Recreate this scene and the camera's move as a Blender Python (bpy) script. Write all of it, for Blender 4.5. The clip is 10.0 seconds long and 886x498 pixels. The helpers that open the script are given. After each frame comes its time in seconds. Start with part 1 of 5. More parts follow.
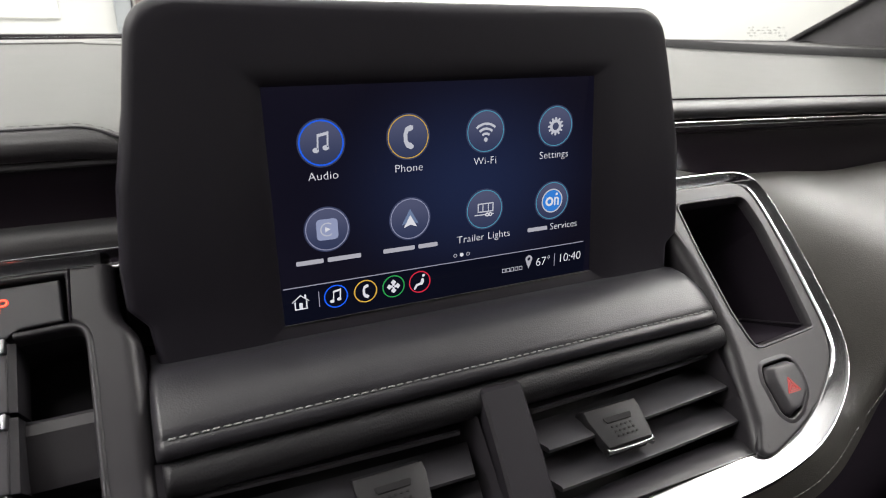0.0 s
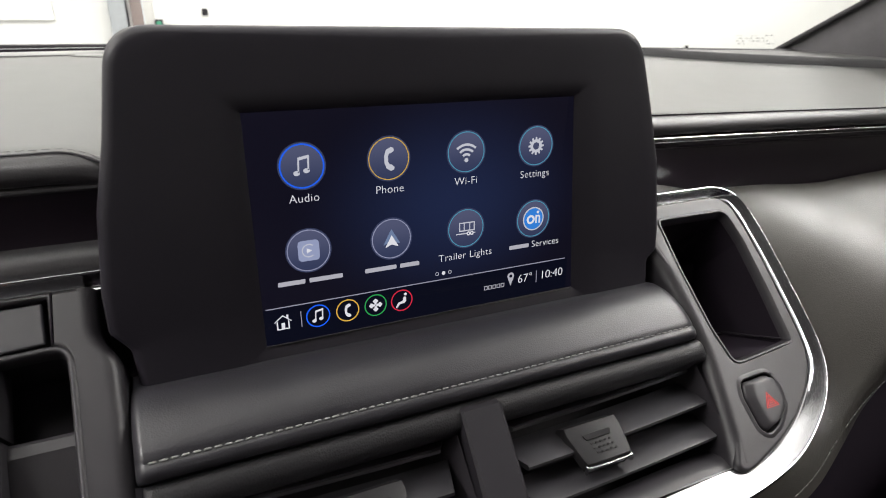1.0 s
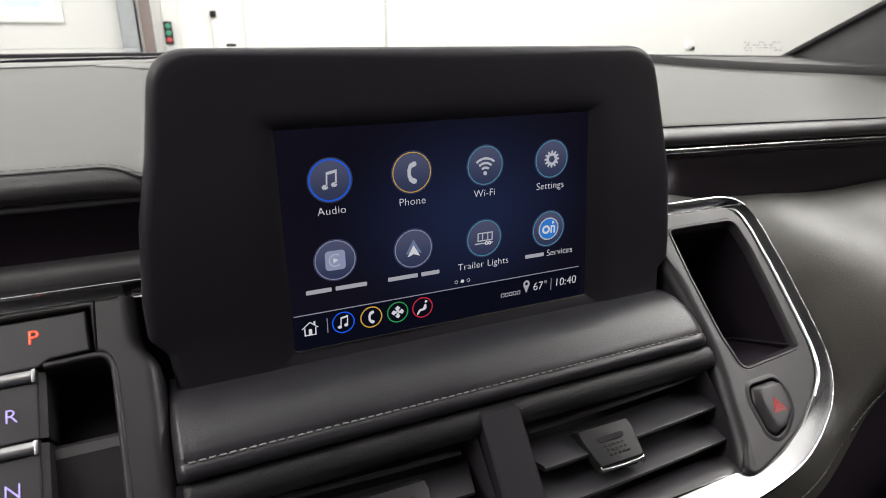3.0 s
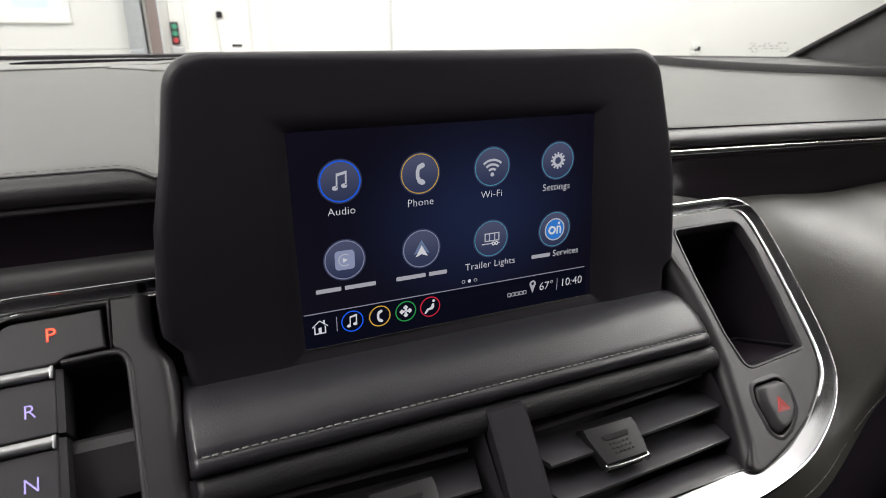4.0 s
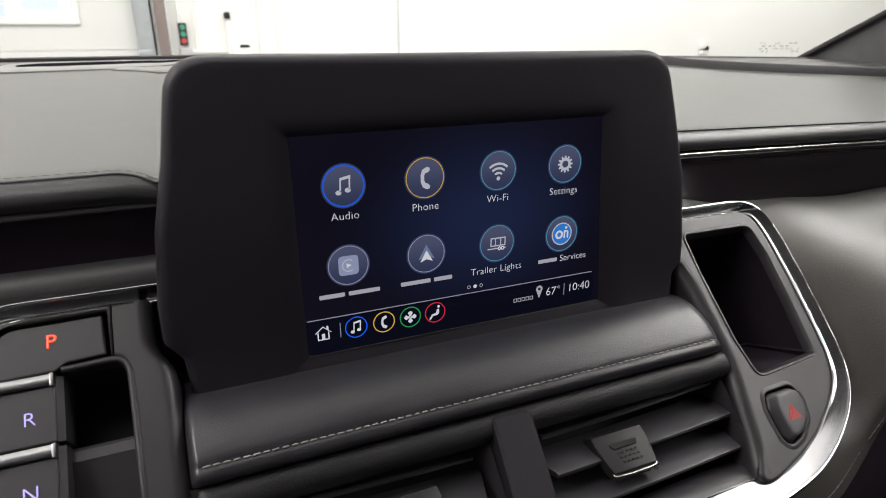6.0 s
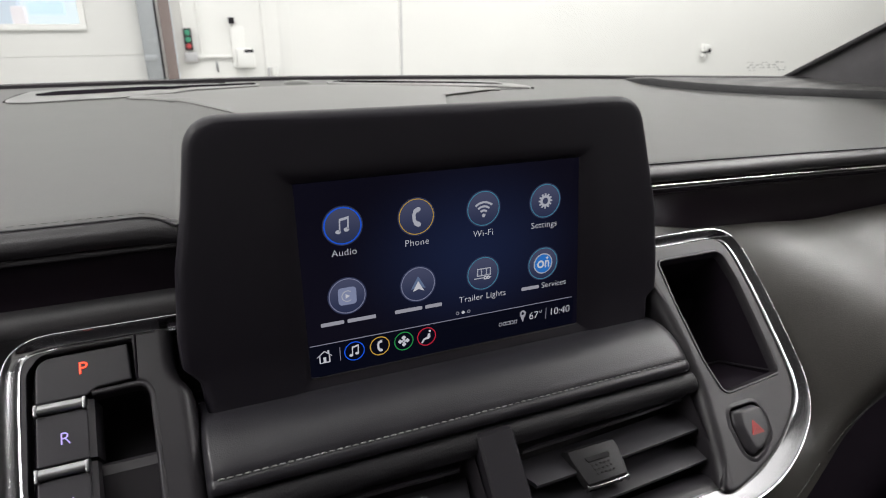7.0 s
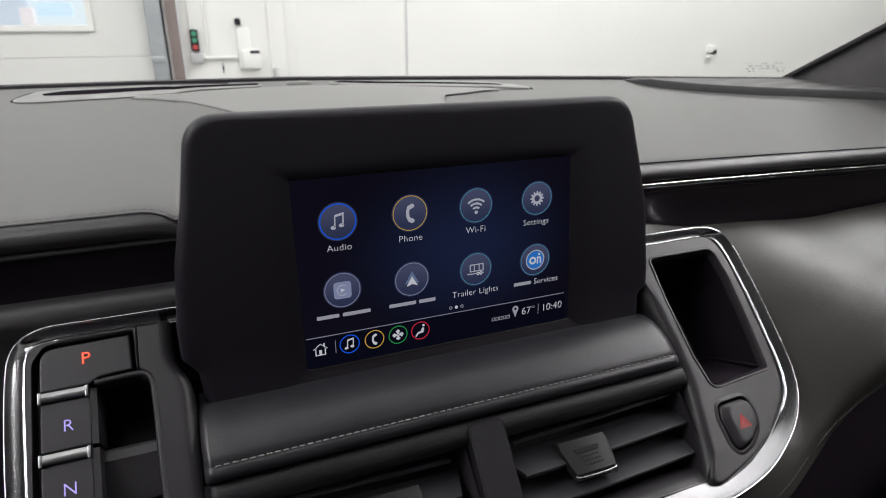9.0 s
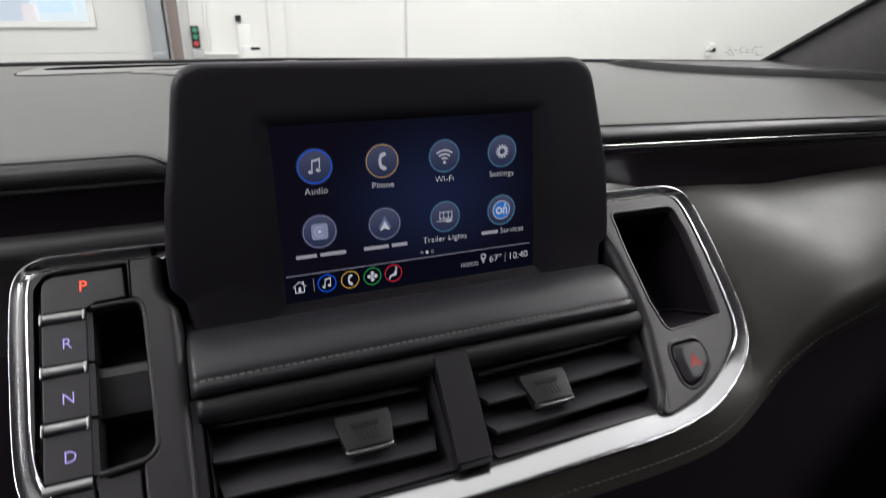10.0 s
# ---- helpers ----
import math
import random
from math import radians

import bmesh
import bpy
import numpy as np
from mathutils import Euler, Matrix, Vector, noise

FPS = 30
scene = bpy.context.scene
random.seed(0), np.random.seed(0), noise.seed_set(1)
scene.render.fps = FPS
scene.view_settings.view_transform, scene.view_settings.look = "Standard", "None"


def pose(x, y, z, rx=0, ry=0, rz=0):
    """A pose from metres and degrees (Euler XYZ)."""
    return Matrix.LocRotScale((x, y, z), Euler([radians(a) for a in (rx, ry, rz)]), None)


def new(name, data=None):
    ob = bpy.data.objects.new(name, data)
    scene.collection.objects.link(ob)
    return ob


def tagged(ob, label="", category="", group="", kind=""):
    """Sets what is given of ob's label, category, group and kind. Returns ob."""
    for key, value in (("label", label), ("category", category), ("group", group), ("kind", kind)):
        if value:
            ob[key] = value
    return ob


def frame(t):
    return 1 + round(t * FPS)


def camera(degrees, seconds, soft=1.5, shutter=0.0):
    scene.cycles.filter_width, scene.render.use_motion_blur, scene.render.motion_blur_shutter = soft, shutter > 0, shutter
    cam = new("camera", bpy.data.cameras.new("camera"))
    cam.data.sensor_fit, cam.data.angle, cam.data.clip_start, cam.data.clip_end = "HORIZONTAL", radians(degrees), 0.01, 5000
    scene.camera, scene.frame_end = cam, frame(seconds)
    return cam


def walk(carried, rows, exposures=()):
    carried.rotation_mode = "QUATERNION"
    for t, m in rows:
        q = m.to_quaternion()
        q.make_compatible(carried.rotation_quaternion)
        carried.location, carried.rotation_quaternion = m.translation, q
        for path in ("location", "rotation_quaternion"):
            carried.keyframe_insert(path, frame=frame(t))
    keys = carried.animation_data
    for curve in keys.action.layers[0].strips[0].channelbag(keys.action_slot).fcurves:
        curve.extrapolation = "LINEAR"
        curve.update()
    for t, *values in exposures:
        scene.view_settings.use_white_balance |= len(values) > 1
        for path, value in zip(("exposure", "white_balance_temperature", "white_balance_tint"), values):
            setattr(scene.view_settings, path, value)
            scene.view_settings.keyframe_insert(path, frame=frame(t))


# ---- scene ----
cam = camera(72.25, 10.0, soft=1.05, shutter=0.35)
cam.data.dof.use_dof, cam.data.dof.focus_distance, cam.data.dof.aperture_fstop = True, 0.34, 16.0
CAR = pose(0, 0, 1.27, -2.14, 0, 0)      # the car stands nose-down by two degrees
PATH = [
    (0, -0.1264, -0.2748, 0.0455, 70.708, 0.203, -24.239),
    (0.5, -0.1207, -0.2722, 0.0469, 70.674, 0.153, -24.431),
    (1, -0.1193, -0.2783, 0.0559, 70.744, 0.217, -24.590),
    (1.5, -0.1230, -0.2783, 0.0548, 70.767, 0.204, -24.640),
    (2, -0.1294, -0.2833, 0.0611, 70.761, 0.228, -24.535),
    (2.5, -0.1291, -0.2846, 0.0631, 70.784, 0.234, -24.315),
    (2.7, -0.1297, -0.2848, 0.0642, 70.786, 0.243, -24.226),
    (3.8, -0.1337, -0.2871, 0.0656, 70.795, 0.291, -23.734),
    (4, -0.1342, -0.2885, 0.0665, 70.797, 0.300, -23.645),
    (4.5, -0.1316, -0.2856, 0.0652, 70.798, 0.323, -23.450),
    (5, -0.1322, -0.2846, 0.0645, 70.799, 0.357, -23.303),
    (5.2, -0.1315, -0.2845, 0.0667, 70.800, 0.367, -23.244),
    (6.3, -0.1310, -0.2839, 0.0681, 70.802, 0.425, -22.917),
    (6.5, -0.1306, -0.2882, 0.0728, 70.803, 0.435, -22.858),
    (6.8, -0.1301, -0.2981, 0.0892, 70.848, 0.597, -22.774),
    (7, -0.1337, -0.3102, 0.0948, 70.881, 0.578, -22.710),
    (7.5, -0.1316, -0.3292, 0.1032, 70.920, 0.559, -22.591),
    (8, -0.1315, -0.3283, 0.1021, 70.948, 0.620, -22.398),
    (8.5, -0.1309, -0.3278, 0.1025, 70.943, 0.583, -22.291),
    (9, -0.1307, -0.3216, 0.0948, 70.975, 0.571, -22.188),
    (9.5, -0.1287, -0.3286, 0.0965, 70.929, 0.597, -22.071),
    (9.6, -0.1279, -0.3330, 0.0950, 70.929, 0.568, -22.132),
    (9.8, -0.1276, -0.3477, 0.0883, 70.938, 0.508, -22.096),
    (10, -0.1272, -0.3655, 0.0719, 70.954, 0.496, -22.034),
]
EXPOSURES = [(0, 0.37, 6650, 9.5), (0.5, 0.33, 6650, 9.5), (1, 0.42, 6650, 9.5), (1.5, 0.3, 6650, 9.5), (2, 0.28, 6650, 9.5), (2.5, 0.16, 6650, 9.5), (4, 0.1, 6650, 9.5), (6.3, 0.1, 6650, 9.5), (6.9, -0.12, 6540, 10.2), (7.4, -0.3, 6430, 11), (10, -0.3, 6430, 11)]
walk(cam, [(t, CAR @ pose(*p)) for t, *p in PATH], EXPOSURES)

# ---- world and light ----
world = bpy.data.worlds.new("world")
scene.world = world
world.use_nodes = True
sky = world.node_tree.nodes.new("ShaderNodeTexSky")
sky.sky_type = "NISHITA"
sky.sun_disc = False
sky.sun_elevation = radians(35)
sky.sun_rotation = radians(200)
world.node_tree.links.new(sky.outputs[0], world.node_tree.nodes["Background"].inputs[0])
world.node_tree.nodes["Background"].inputs[1].default_value = 0.08


def area_lamp(name, m, sx, sy, watts, colour):
    data = bpy.data.lights.new(name, "AREA")
    data.shape, data.size, data.size_y, data.energy, data.color = "RECTANGLE", sx, sy, watts, colour
    ob = new(name, data)
    ob.matrix_world = m
    return ob


TOP = 3.3
LAMP_WATTS = 170


# ---- materials ----
def mat(name, base, rough=0.5, metal=0.0, grain=0.0, scale=400.0, bump=0.0, stain=0.0, coat=0.0, spec=0.5, emit=None, power=0.0, voronoi=False, rvar=0.08, scatter=1.0, wave=0.0):
    m = bpy.data.materials.new(name)
    m.use_nodes = True
    nt = m.node_tree
    b = nt.nodes["Principled BSDF"]
    b.inputs["Base Color"].default_value = (*base, 1)
    b.inputs["Roughness"].default_value = rough
    b.inputs["Metallic"].default_value = metal
    b.inputs["Coat Weight"].default_value = coat
    b.inputs["Coat Roughness"].default_value = 0.06
    b.inputs["Specular IOR Level"].default_value = spec
    if emit:
        b.inputs["Emission Color"].default_value = (*emit, 1)
        b.inputs["Emission Strength"].default_value = power
    if grain or bump or stain:
        tc = nt.nodes.new("ShaderNodeTexCoord")
        fine = nt.nodes.new("ShaderNodeTexVoronoi" if voronoi else "ShaderNodeTexNoise")
        fine.inputs["Scale"].default_value = scale
        if voronoi:
            fine.inputs["Randomness"].default_value = scatter
        else:
            fine.inputs["Detail"].default_value = 3
        nt.links.new(tc.outputs["Object"], fine.inputs["Vector"])
        big = nt.nodes.new("ShaderNodeTexNoise")
        big.inputs["Scale"].default_value = max(2.0, scale / 25)
        big.inputs["Detail"].default_value = 4
        nt.links.new(tc.outputs["Object"], big.inputs["Vector"])
        if grain or stain:
            def shade(src, amount, colour_in):
                ramp = nt.nodes.new("ShaderNodeMapRange")
                ramp.inputs["From Min"].default_value, ramp.inputs["From Max"].default_value = 0.25, 0.75
                ramp.inputs["To Min"].default_value, ramp.inputs["To Max"].default_value = 1 - amount, 1 + amount
                nt.links.new(src, ramp.inputs["Value"])
                mul = nt.nodes.new("ShaderNodeVectorMath")
                mul.operation = "SCALE"
                if colour_in is None:
                    mul.inputs[0].default_value = base
                else:
                    nt.links.new(colour_in, mul.inputs[0])
                nt.links.new(ramp.outputs[0], mul.inputs["Scale"])
                return mul.outputs[0]
            col = shade(fine.outputs[0], grain, None)
            col = shade(big.outputs[0], stain, col)
            nt.links.new(col, b.inputs["Base Color"])
        vary = nt.nodes.new("ShaderNodeMapRange")
        vary.inputs["To Min"].default_value, vary.inputs["To Max"].default_value = max(0.02, rough - rvar), min(1, rough + rvar)
        nt.links.new(big.outputs[0], vary.inputs["Value"])
        nt.links.new(vary.outputs[0], b.inputs["Roughness"])
        if bump:
            bp = nt.nodes.new("ShaderNodeBump")
            bp.inputs["Strength"].default_value = bump
            bp.inputs["Distance"].default_value = 0.0006
            nt.links.new(fine.outputs[0], bp.inputs["Height"])
            nt.links.new(bp.outputs[0], b.inputs["Normal"])
            if wave:
                soft = nt.nodes.new("ShaderNodeTexNoise")
                soft.inputs["Scale"].default_value, soft.inputs["Detail"].default_value = 28.0, 2
                nt.links.new(tc.outputs["Object"], soft.inputs["Vector"])
                sway = nt.nodes.new("ShaderNodeBump")
                sway.inputs["Strength"].default_value, sway.inputs["Distance"].default_value = 1.0, wave
                nt.links.new(soft.outputs[0], sway.inputs["Height"])
                nt.links.new(sway.outputs[0], bp.inputs["Normal"])
    return m


M_PAD = mat("dash_pad_vinyl", (0.065, 0.066, 0.063), 0.46, grain=0.05, scale=1100, bump=0.03, stain=0.008, voronoi=True, rvar=0.015)
# Paler than M_PAD: the stronger light on the dash centre is in this colour.
M_CAP = mat("dash_centre_lit", (0.118, 0.119, 0.114), 0.40, grain=0.05, scale=1100, bump=0.03, stain=0.008, voronoi=True, rvar=0.015)
M_NOSE = mat("black_leather_edge", (0.028, 0.0265, 0.0290), 0.38, grain=0.08, scale=1100, bump=0.12, stain=0.06, voronoi=True)
M_SOFT = mat("soft_touch_roll", (0.050, 0.048, 0.051), 0.45, grain=0.06, scale=1100, bump=0.08, stain=0.05, voronoi=True)
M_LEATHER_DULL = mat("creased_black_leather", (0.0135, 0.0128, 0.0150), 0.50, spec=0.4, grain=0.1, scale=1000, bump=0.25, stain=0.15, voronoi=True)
M_LEATHER = mat("black_leather", (0.0215, 0.0205, 0.0245), 0.36, grain=0.08, scale=1300, bump=0.14, stain=0.08, voronoi=True)
M_KNEE = mat("dash_leather", (0.046, 0.0432, 0.0390), 0.40, grain=0.1, scale=1100, bump=0.18, stain=0.06, voronoi=True, wave=0.0005)
# The blacks here are raised and tinted violet to stand in for lens glare.
M_HOUSING = mat("soft_black_plastic", (0.0168, 0.0147, 0.0205), 0.46, spec=0.32, grain=0.06, scale=2500, bump=0.08, stain=0.05)
M_PANEL = mat("graphite_plastic", (0.0205, 0.0186, 0.0218), 0.43, grain=0.05, scale=2500, bump=0.06, stain=0.04)
M_DARK = mat("dark_plastic", (0.0145, 0.0130, 0.0165), 0.6, spec=0.22, grain=0.06, scale=1500, bump=0.08, stain=0.05)
M_SLAT = mat("vent_plastic", (0.033, 0.0315, 0.0355), 0.35, grain=0.05, scale=2000, bump=0.05, stain=0.05)
M_TAB = mat("tab_plastic", (0.012, 0.0115, 0.0128), 0.5, spec=0.24, grain=0.05, scale=2000, bump=0.06, stain=0.05)
M_GLOSS = mat("gloss_black_trim", (0.0190, 0.0138, 0.0195), 0.34, spec=0.30, grain=0.04, scale=900, stain=0.04)
M_CHROME = mat("chrome", (0.55, 0.55, 0.57), 0.20, metal=1.0, stain=0.02, scale=300, grain=0.01, rvar=0.04)
M_POLISHED = mat("polished_chrome", (0.85, 0.85, 0.86), 0.27, metal=1.0, stain=0.02, scale=300, grain=0.01, rvar=0.03)
M_SATIN = mat("satin_chrome", (0.33, 0.33, 0.34), 0.36, metal=1.0, stain=0.03, scale=400, grain=0.02, rvar=0.05)
M_THREAD = mat("grey_thread", (0.22, 0.22, 0.215), 0.8, grain=0.15, scale=3000)
M_THREAD_DARK = mat("dark_thread", (0.10, 0.10, 0.095), 0.8, grain=0.15, scale=3000)
M_BUTTON = mat("button_plastic", (0.0205, 0.0188, 0.0232), 0.42, grain=0.04, scale=2500, bump=0.05, stain=0.04)
M_RED_INK = mat("red_marking", (0.35, 0.02, 0.02), 0.5, emit=(1.0, 0.05, 0.03), power=0.25)
M_P = mat("lit_red_letter", (0.4, 0.03, 0.02), 0.4, emit=(1.0, 0.045, 0.02), power=1.5)
M_PCORE = mat("lit_orange_core", (0.5, 0.2, 0.05), 0.4, emit=(1.0, 0.20, 0.09), power=1.5)
M_RND = mat("lit_violet_letter", (0.3, 0.27, 0.5), 0.4, emit=(0.45, 0.36, 1.0), power=0.75)
M_PILLAR = mat("pillar_fabric", (0.085, 0.082, 0.086), 0.85, spec=0.3, grain=0.2, scale=1500, bump=0.2, stain=0.08)
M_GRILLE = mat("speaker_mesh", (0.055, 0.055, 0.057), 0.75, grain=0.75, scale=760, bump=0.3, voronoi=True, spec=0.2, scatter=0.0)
# Same mesh, painted lighter where the grille's top catches light from above.
M_GRILLE_LIT = mat("speaker_mesh_lit", (0.075, 0.075, 0.073), 0.6, grain=0.6, scale=580, bump=0.2, voronoi=True, spec=0.3, scatter=0.0)
M_WALL = mat("white_wall_paint", (0.76, 0.76, 0.74), 0.6, grain=0.005, scale=60, stain=0.02)
M_DOORSKIN = mat("white_door_steel", (0.68, 0.68, 0.665), 0.45, grain=0.02, scale=50, stain=0.02)
M_STEEL = mat("galvanised_steel", (0.42, 0.44, 0.46), 0.45, metal=0.6, grain=0.08, scale=40, stain=0.08)
M_BROWN = mat("brown_painted_steel", (0.2, 0.16, 0.15), 0.5, grain=0.05, scale=50, stain=0.06)
M_BOX = mat("grey_box", (0.45, 0.45, 0.46), 0.5, grain=0.03, scale=80, stain=0.03)
M_WHITEBOX = mat("white_box", (0.78, 0.78, 0.76), 0.45, grain=0.02, scale=80, stain=0.02)
M_GREEN = mat("green_button", (0.05, 0.3, 0.18), 0.4)
M_RED = mat("red_button", (0.5, 0.06, 0.06), 0.4)
M_BIN = mat("bin_plastic", (0.013, 0.010, 0.0145), 0.6, spec=0.12, grain=0.1, scale=800, bump=0.05)
M_LIP = mat("outlet_plastic", (0.15, 0.151, 0.147), 0.36, grain=0.04, scale=900, stain=0.04)
M_MARK = mat("glass_print", (0.25, 0.26, 0.25), 0.6)
M_BLACK = mat("black_rubber", (0.017, 0.0145, 0.0185), 0.7, grain=0.1, scale=500)
M_RECESS_SHADE = mat("tab_recess_shade", (0.0062, 0.0055, 0.0066), 0.7, spec=0.22, grain=0.1, scale=900)
# Flat black that paints the shade of slots and grooves.
M_VOID = mat("slot_shade_black", (0.012, 0.0100, 0.0130), 0.9, spec=0.0, grain=0.1, scale=500)
M_FLOOR = mat("sealed_concrete", (0.3, 0.3, 0.29), 0.4, grain=0.1, scale=30, stain=0.15)
M_HEAD = mat("headliner_fabric", (0.11, 0.107, 0.112), 0.9, grain=0.1, scale=600)
# Also lifted off black towards violet, with the glare put into the colour.
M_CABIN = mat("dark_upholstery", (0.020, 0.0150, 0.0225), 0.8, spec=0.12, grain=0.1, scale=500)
M_DAY = mat("daylight_outside", (0, 0, 0), 1.0, emit=(0.85, 0.93, 1.0), power=1.3)


def glow(name, colour, power, rough=0.3):
    return mat(name, (0.0, 0.0, 0.0), rough, emit=colour, power=power, spec=0.2)


G_WHITE = glow("ui_white", (0.85, 0.86, 0.95), 0.62)
G_GREY = glow("ui_grey", (0.62, 0.62, 0.72), 0.5)
G_GLYPH = glow("ui_glyph", (0.62, 0.64, 0.74), 0.62)
G_BLUE = glow("ui_blue", (0.01, 0.11, 0.85), 0.8)
G_AMBER = glow("ui_amber", (0.85, 0.5, 0.08), 0.6)
G_TEAL = glow("ui_teal", (0.09, 0.36, 0.55), 0.6)
G_LILAC = glow("ui_lilac", (0.38, 0.4, 0.6), 0.55)
G_GREEN = glow("ui_green", (0.03, 0.4, 0.1), 0.6)
G_RED = glow("ui_red", (0.8, 0.03, 0.07), 0.6)
G_DIM = glow("ui_dim_rim", (0.06, 0.075, 0.16), 0.5)
G_LINE = glow("ui_line", (0.42, 0.42, 0.55), 0.5)
G_SQUARE = glow("ui_square", (0.28, 0.32, 0.5), 0.75)
G_SHADOW = glow("ui_arrow_shade", (0.2, 0.28, 0.48), 0.55)


def gradient_glow(name, c0, c1, axis, lo, hi, power, spot=None):
    """A lit display surface whose colour runs along one object axis, with an optional soft brighter middle."""
    m = mat(name, (0, 0, 0), 0.12, spec=0.5, emit=(0, 0, 0), power=power)
    nt = m.node_tree
    b = nt.nodes["Principled BSDF"]
    tc = nt.nodes.new("ShaderNodeTexCoord")
    sep = nt.nodes.new("ShaderNodeSeparateXYZ")
    nt.links.new(tc.outputs["Object"], sep.inputs[0])
    mr = nt.nodes.new("ShaderNodeMapRange")
    mr.interpolation_type = "SMOOTHSTEP"
    mr.inputs["From Min"].default_value, mr.inputs["From Max"].default_value = lo, hi
    src = sep.outputs[axis]
    if spot:
        dist = nt.nodes.new("ShaderNodeVectorMath")
        dist.operation = "DISTANCE"
        sc = nt.nodes.new("ShaderNodeVectorMath")
        sc.operation = "MULTIPLY"
        sc.inputs[1].default_value = spot[3:]
        nt.links.new(tc.outputs["Object"], sc.inputs[0])
        nt.links.new(sc.outputs[0], dist.inputs[0])
        dist.inputs[1].default_value = [a * s for a, s in zip(spot[:3], spot[3:])]
        src = dist.outputs["Value"]
    nt.links.new(src, mr.inputs["Value"])
    mix = nt.nodes.new("ShaderNodeMix")
    mix.data_type = "RGBA"
    mix.inputs["A"].default_value, mix.inputs["B"].default_value = (*c0, 1), (*c1, 1)
    nt.links.new(mr.outputs[0], mix.inputs["Factor"])
    nt.links.new(mix.outputs["Result"], b.inputs["Emission Color"])
    return m


M_SCREEN = gradient_glow("display_glass", (0.0090, 0.0140, 0.042), (0.0042, 0.0039, 0.0090), 0, 0.0, 0.067, 1.0, (0.014, 0, -0.026, 0.75, 0, 1.0))
M_STATUS = glow("status_bar", (0.0025, 0.003, 0.008), 1.0, 0.12)
G_DISC = gradient_glow("ui_disc", (0.05, 0.065, 0.15), (0.12, 0.135, 0.25), 1, -0.011, 0.011, 0.5)

M_GLASS = bpy.data.materials.new("windshield_glass")
M_GLASS.use_nodes = True
_nt = M_GLASS.node_tree
_nt.nodes.remove(_nt.nodes["Principled BSDF"])
_tr, _gl, _mx = (_nt.nodes.new("ShaderNodeBsdfTransparent"), _nt.nodes.new("ShaderNodeBsdfGlossy"), _nt.nodes.new("ShaderNodeMixShader"))
_tr.inputs[0].default_value = (0.97, 0.985, 0.975, 1)
_gl.inputs["Roughness"].default_value = 0.02
_mx.inputs[0].default_value = 0.03
_nt.links.new(_tr.outputs[0], _mx.inputs[1])
_nt.links.new(_gl.outputs[0], _mx.inputs[2])
_nt.links.new(_mx.outputs[0], _nt.nodes["Material Output"].inputs[0])

# ---- mesh helpers ----
FASC = pose(0, 0, -0.0575, 45, 0, 0)          # the console's sloping face: x across, y up the slope, z out of it
SCREEN = pose(0, 0, 0, 90, 0, 0)              # the display: x across, y up, z towards the cabin


def smooth(me, angle=35.0):
    me.shade_smooth()
    me.set_sharp_from_angle(angle=radians(angle))
    return me


def mesh_of(name, verts, faces, material, angle=35.0):
    me = bpy.data.meshes.new(name)
    me.from_pydata([tuple(v) for v in verts], [], faces)
    bm = bmesh.new()
    bm.from_mesh(me)
    bmesh.ops.recalc_face_normals(bm, faces=bm.faces)
    bm.to_mesh(me)
    bm.free()
    me.materials.append(material)
    return smooth(me, angle)


def thing(name, label, category, m=None, group="", kind="", data=None):
    ob = new(name, data)
    ob.matrix_world = CAR @ (m or Matrix())
    return tagged(ob, label, category, group, kind)


def part(name, me, parent, m=None, label=""):
    """One mesh as a part of a thing; m is its pose inside the thing."""
    ob = new(name, me)
    ob.parent = parent
    ob.matrix_local = m or Matrix()
    return tagged(ob, label)


def loft(name, rings, material, closed=True, caps=(False, False), angle=35.0):
    """Skin a list of rings with equal numbers of points."""
    n = len(rings[0])
    verts = [p for r in rings for p in r]
    faces = []
    for i in range(len(rings) - 1):
        for j in range(n if closed else n - 1):
            k = (j + 1) % n
            faces.append((i * n + j, i * n + k, (i + 1) * n + k, (i + 1) * n + j))
    if caps[0]:
        faces.append(tuple(range(n)))
    if caps[1]:
        faces.append(tuple((len(rings) - 1) * n + j for j in range(n)))
    return mesh_of(name, verts, faces, material, angle)


def plate(name, outlines, material, depth=0.001, bevel=0.0, base=0.0, steps=2, angle=35.0):
    """A flat plate from closed outlines (the first is the rim, the others are holes), from z = base up to base + depth."""
    cu = bpy.data.curves.new(name, "CURVE")
    cu.dimensions, cu.fill_mode = "2D", "BOTH"
    cu.extrude = max(0.0, depth / 2 - bevel)
    cu.bevel_depth, cu.bevel_resolution = bevel, steps
    cu.offset = -bevel
    for pts in outlines:
        sp = cu.splines.new("POLY")
        sp.points.add(len(pts) - 1)
        for p, q in zip(sp.points, pts):
            p.co = (q[0], q[1], 0, 1)
        sp.use_cyclic_u = True
    ob = bpy.data.objects.new(name, cu)
    me = bpy.data.meshes.new_from_object(ob)
    bpy.data.objects.remove(ob)
    bpy.data.curves.remove(cu)
    me.name = name
    me.transform(Matrix.Translation((0, 0, base + depth / 2)))
    me.materials.clear()
    me.materials.append(material)
    return smooth(me, angle)


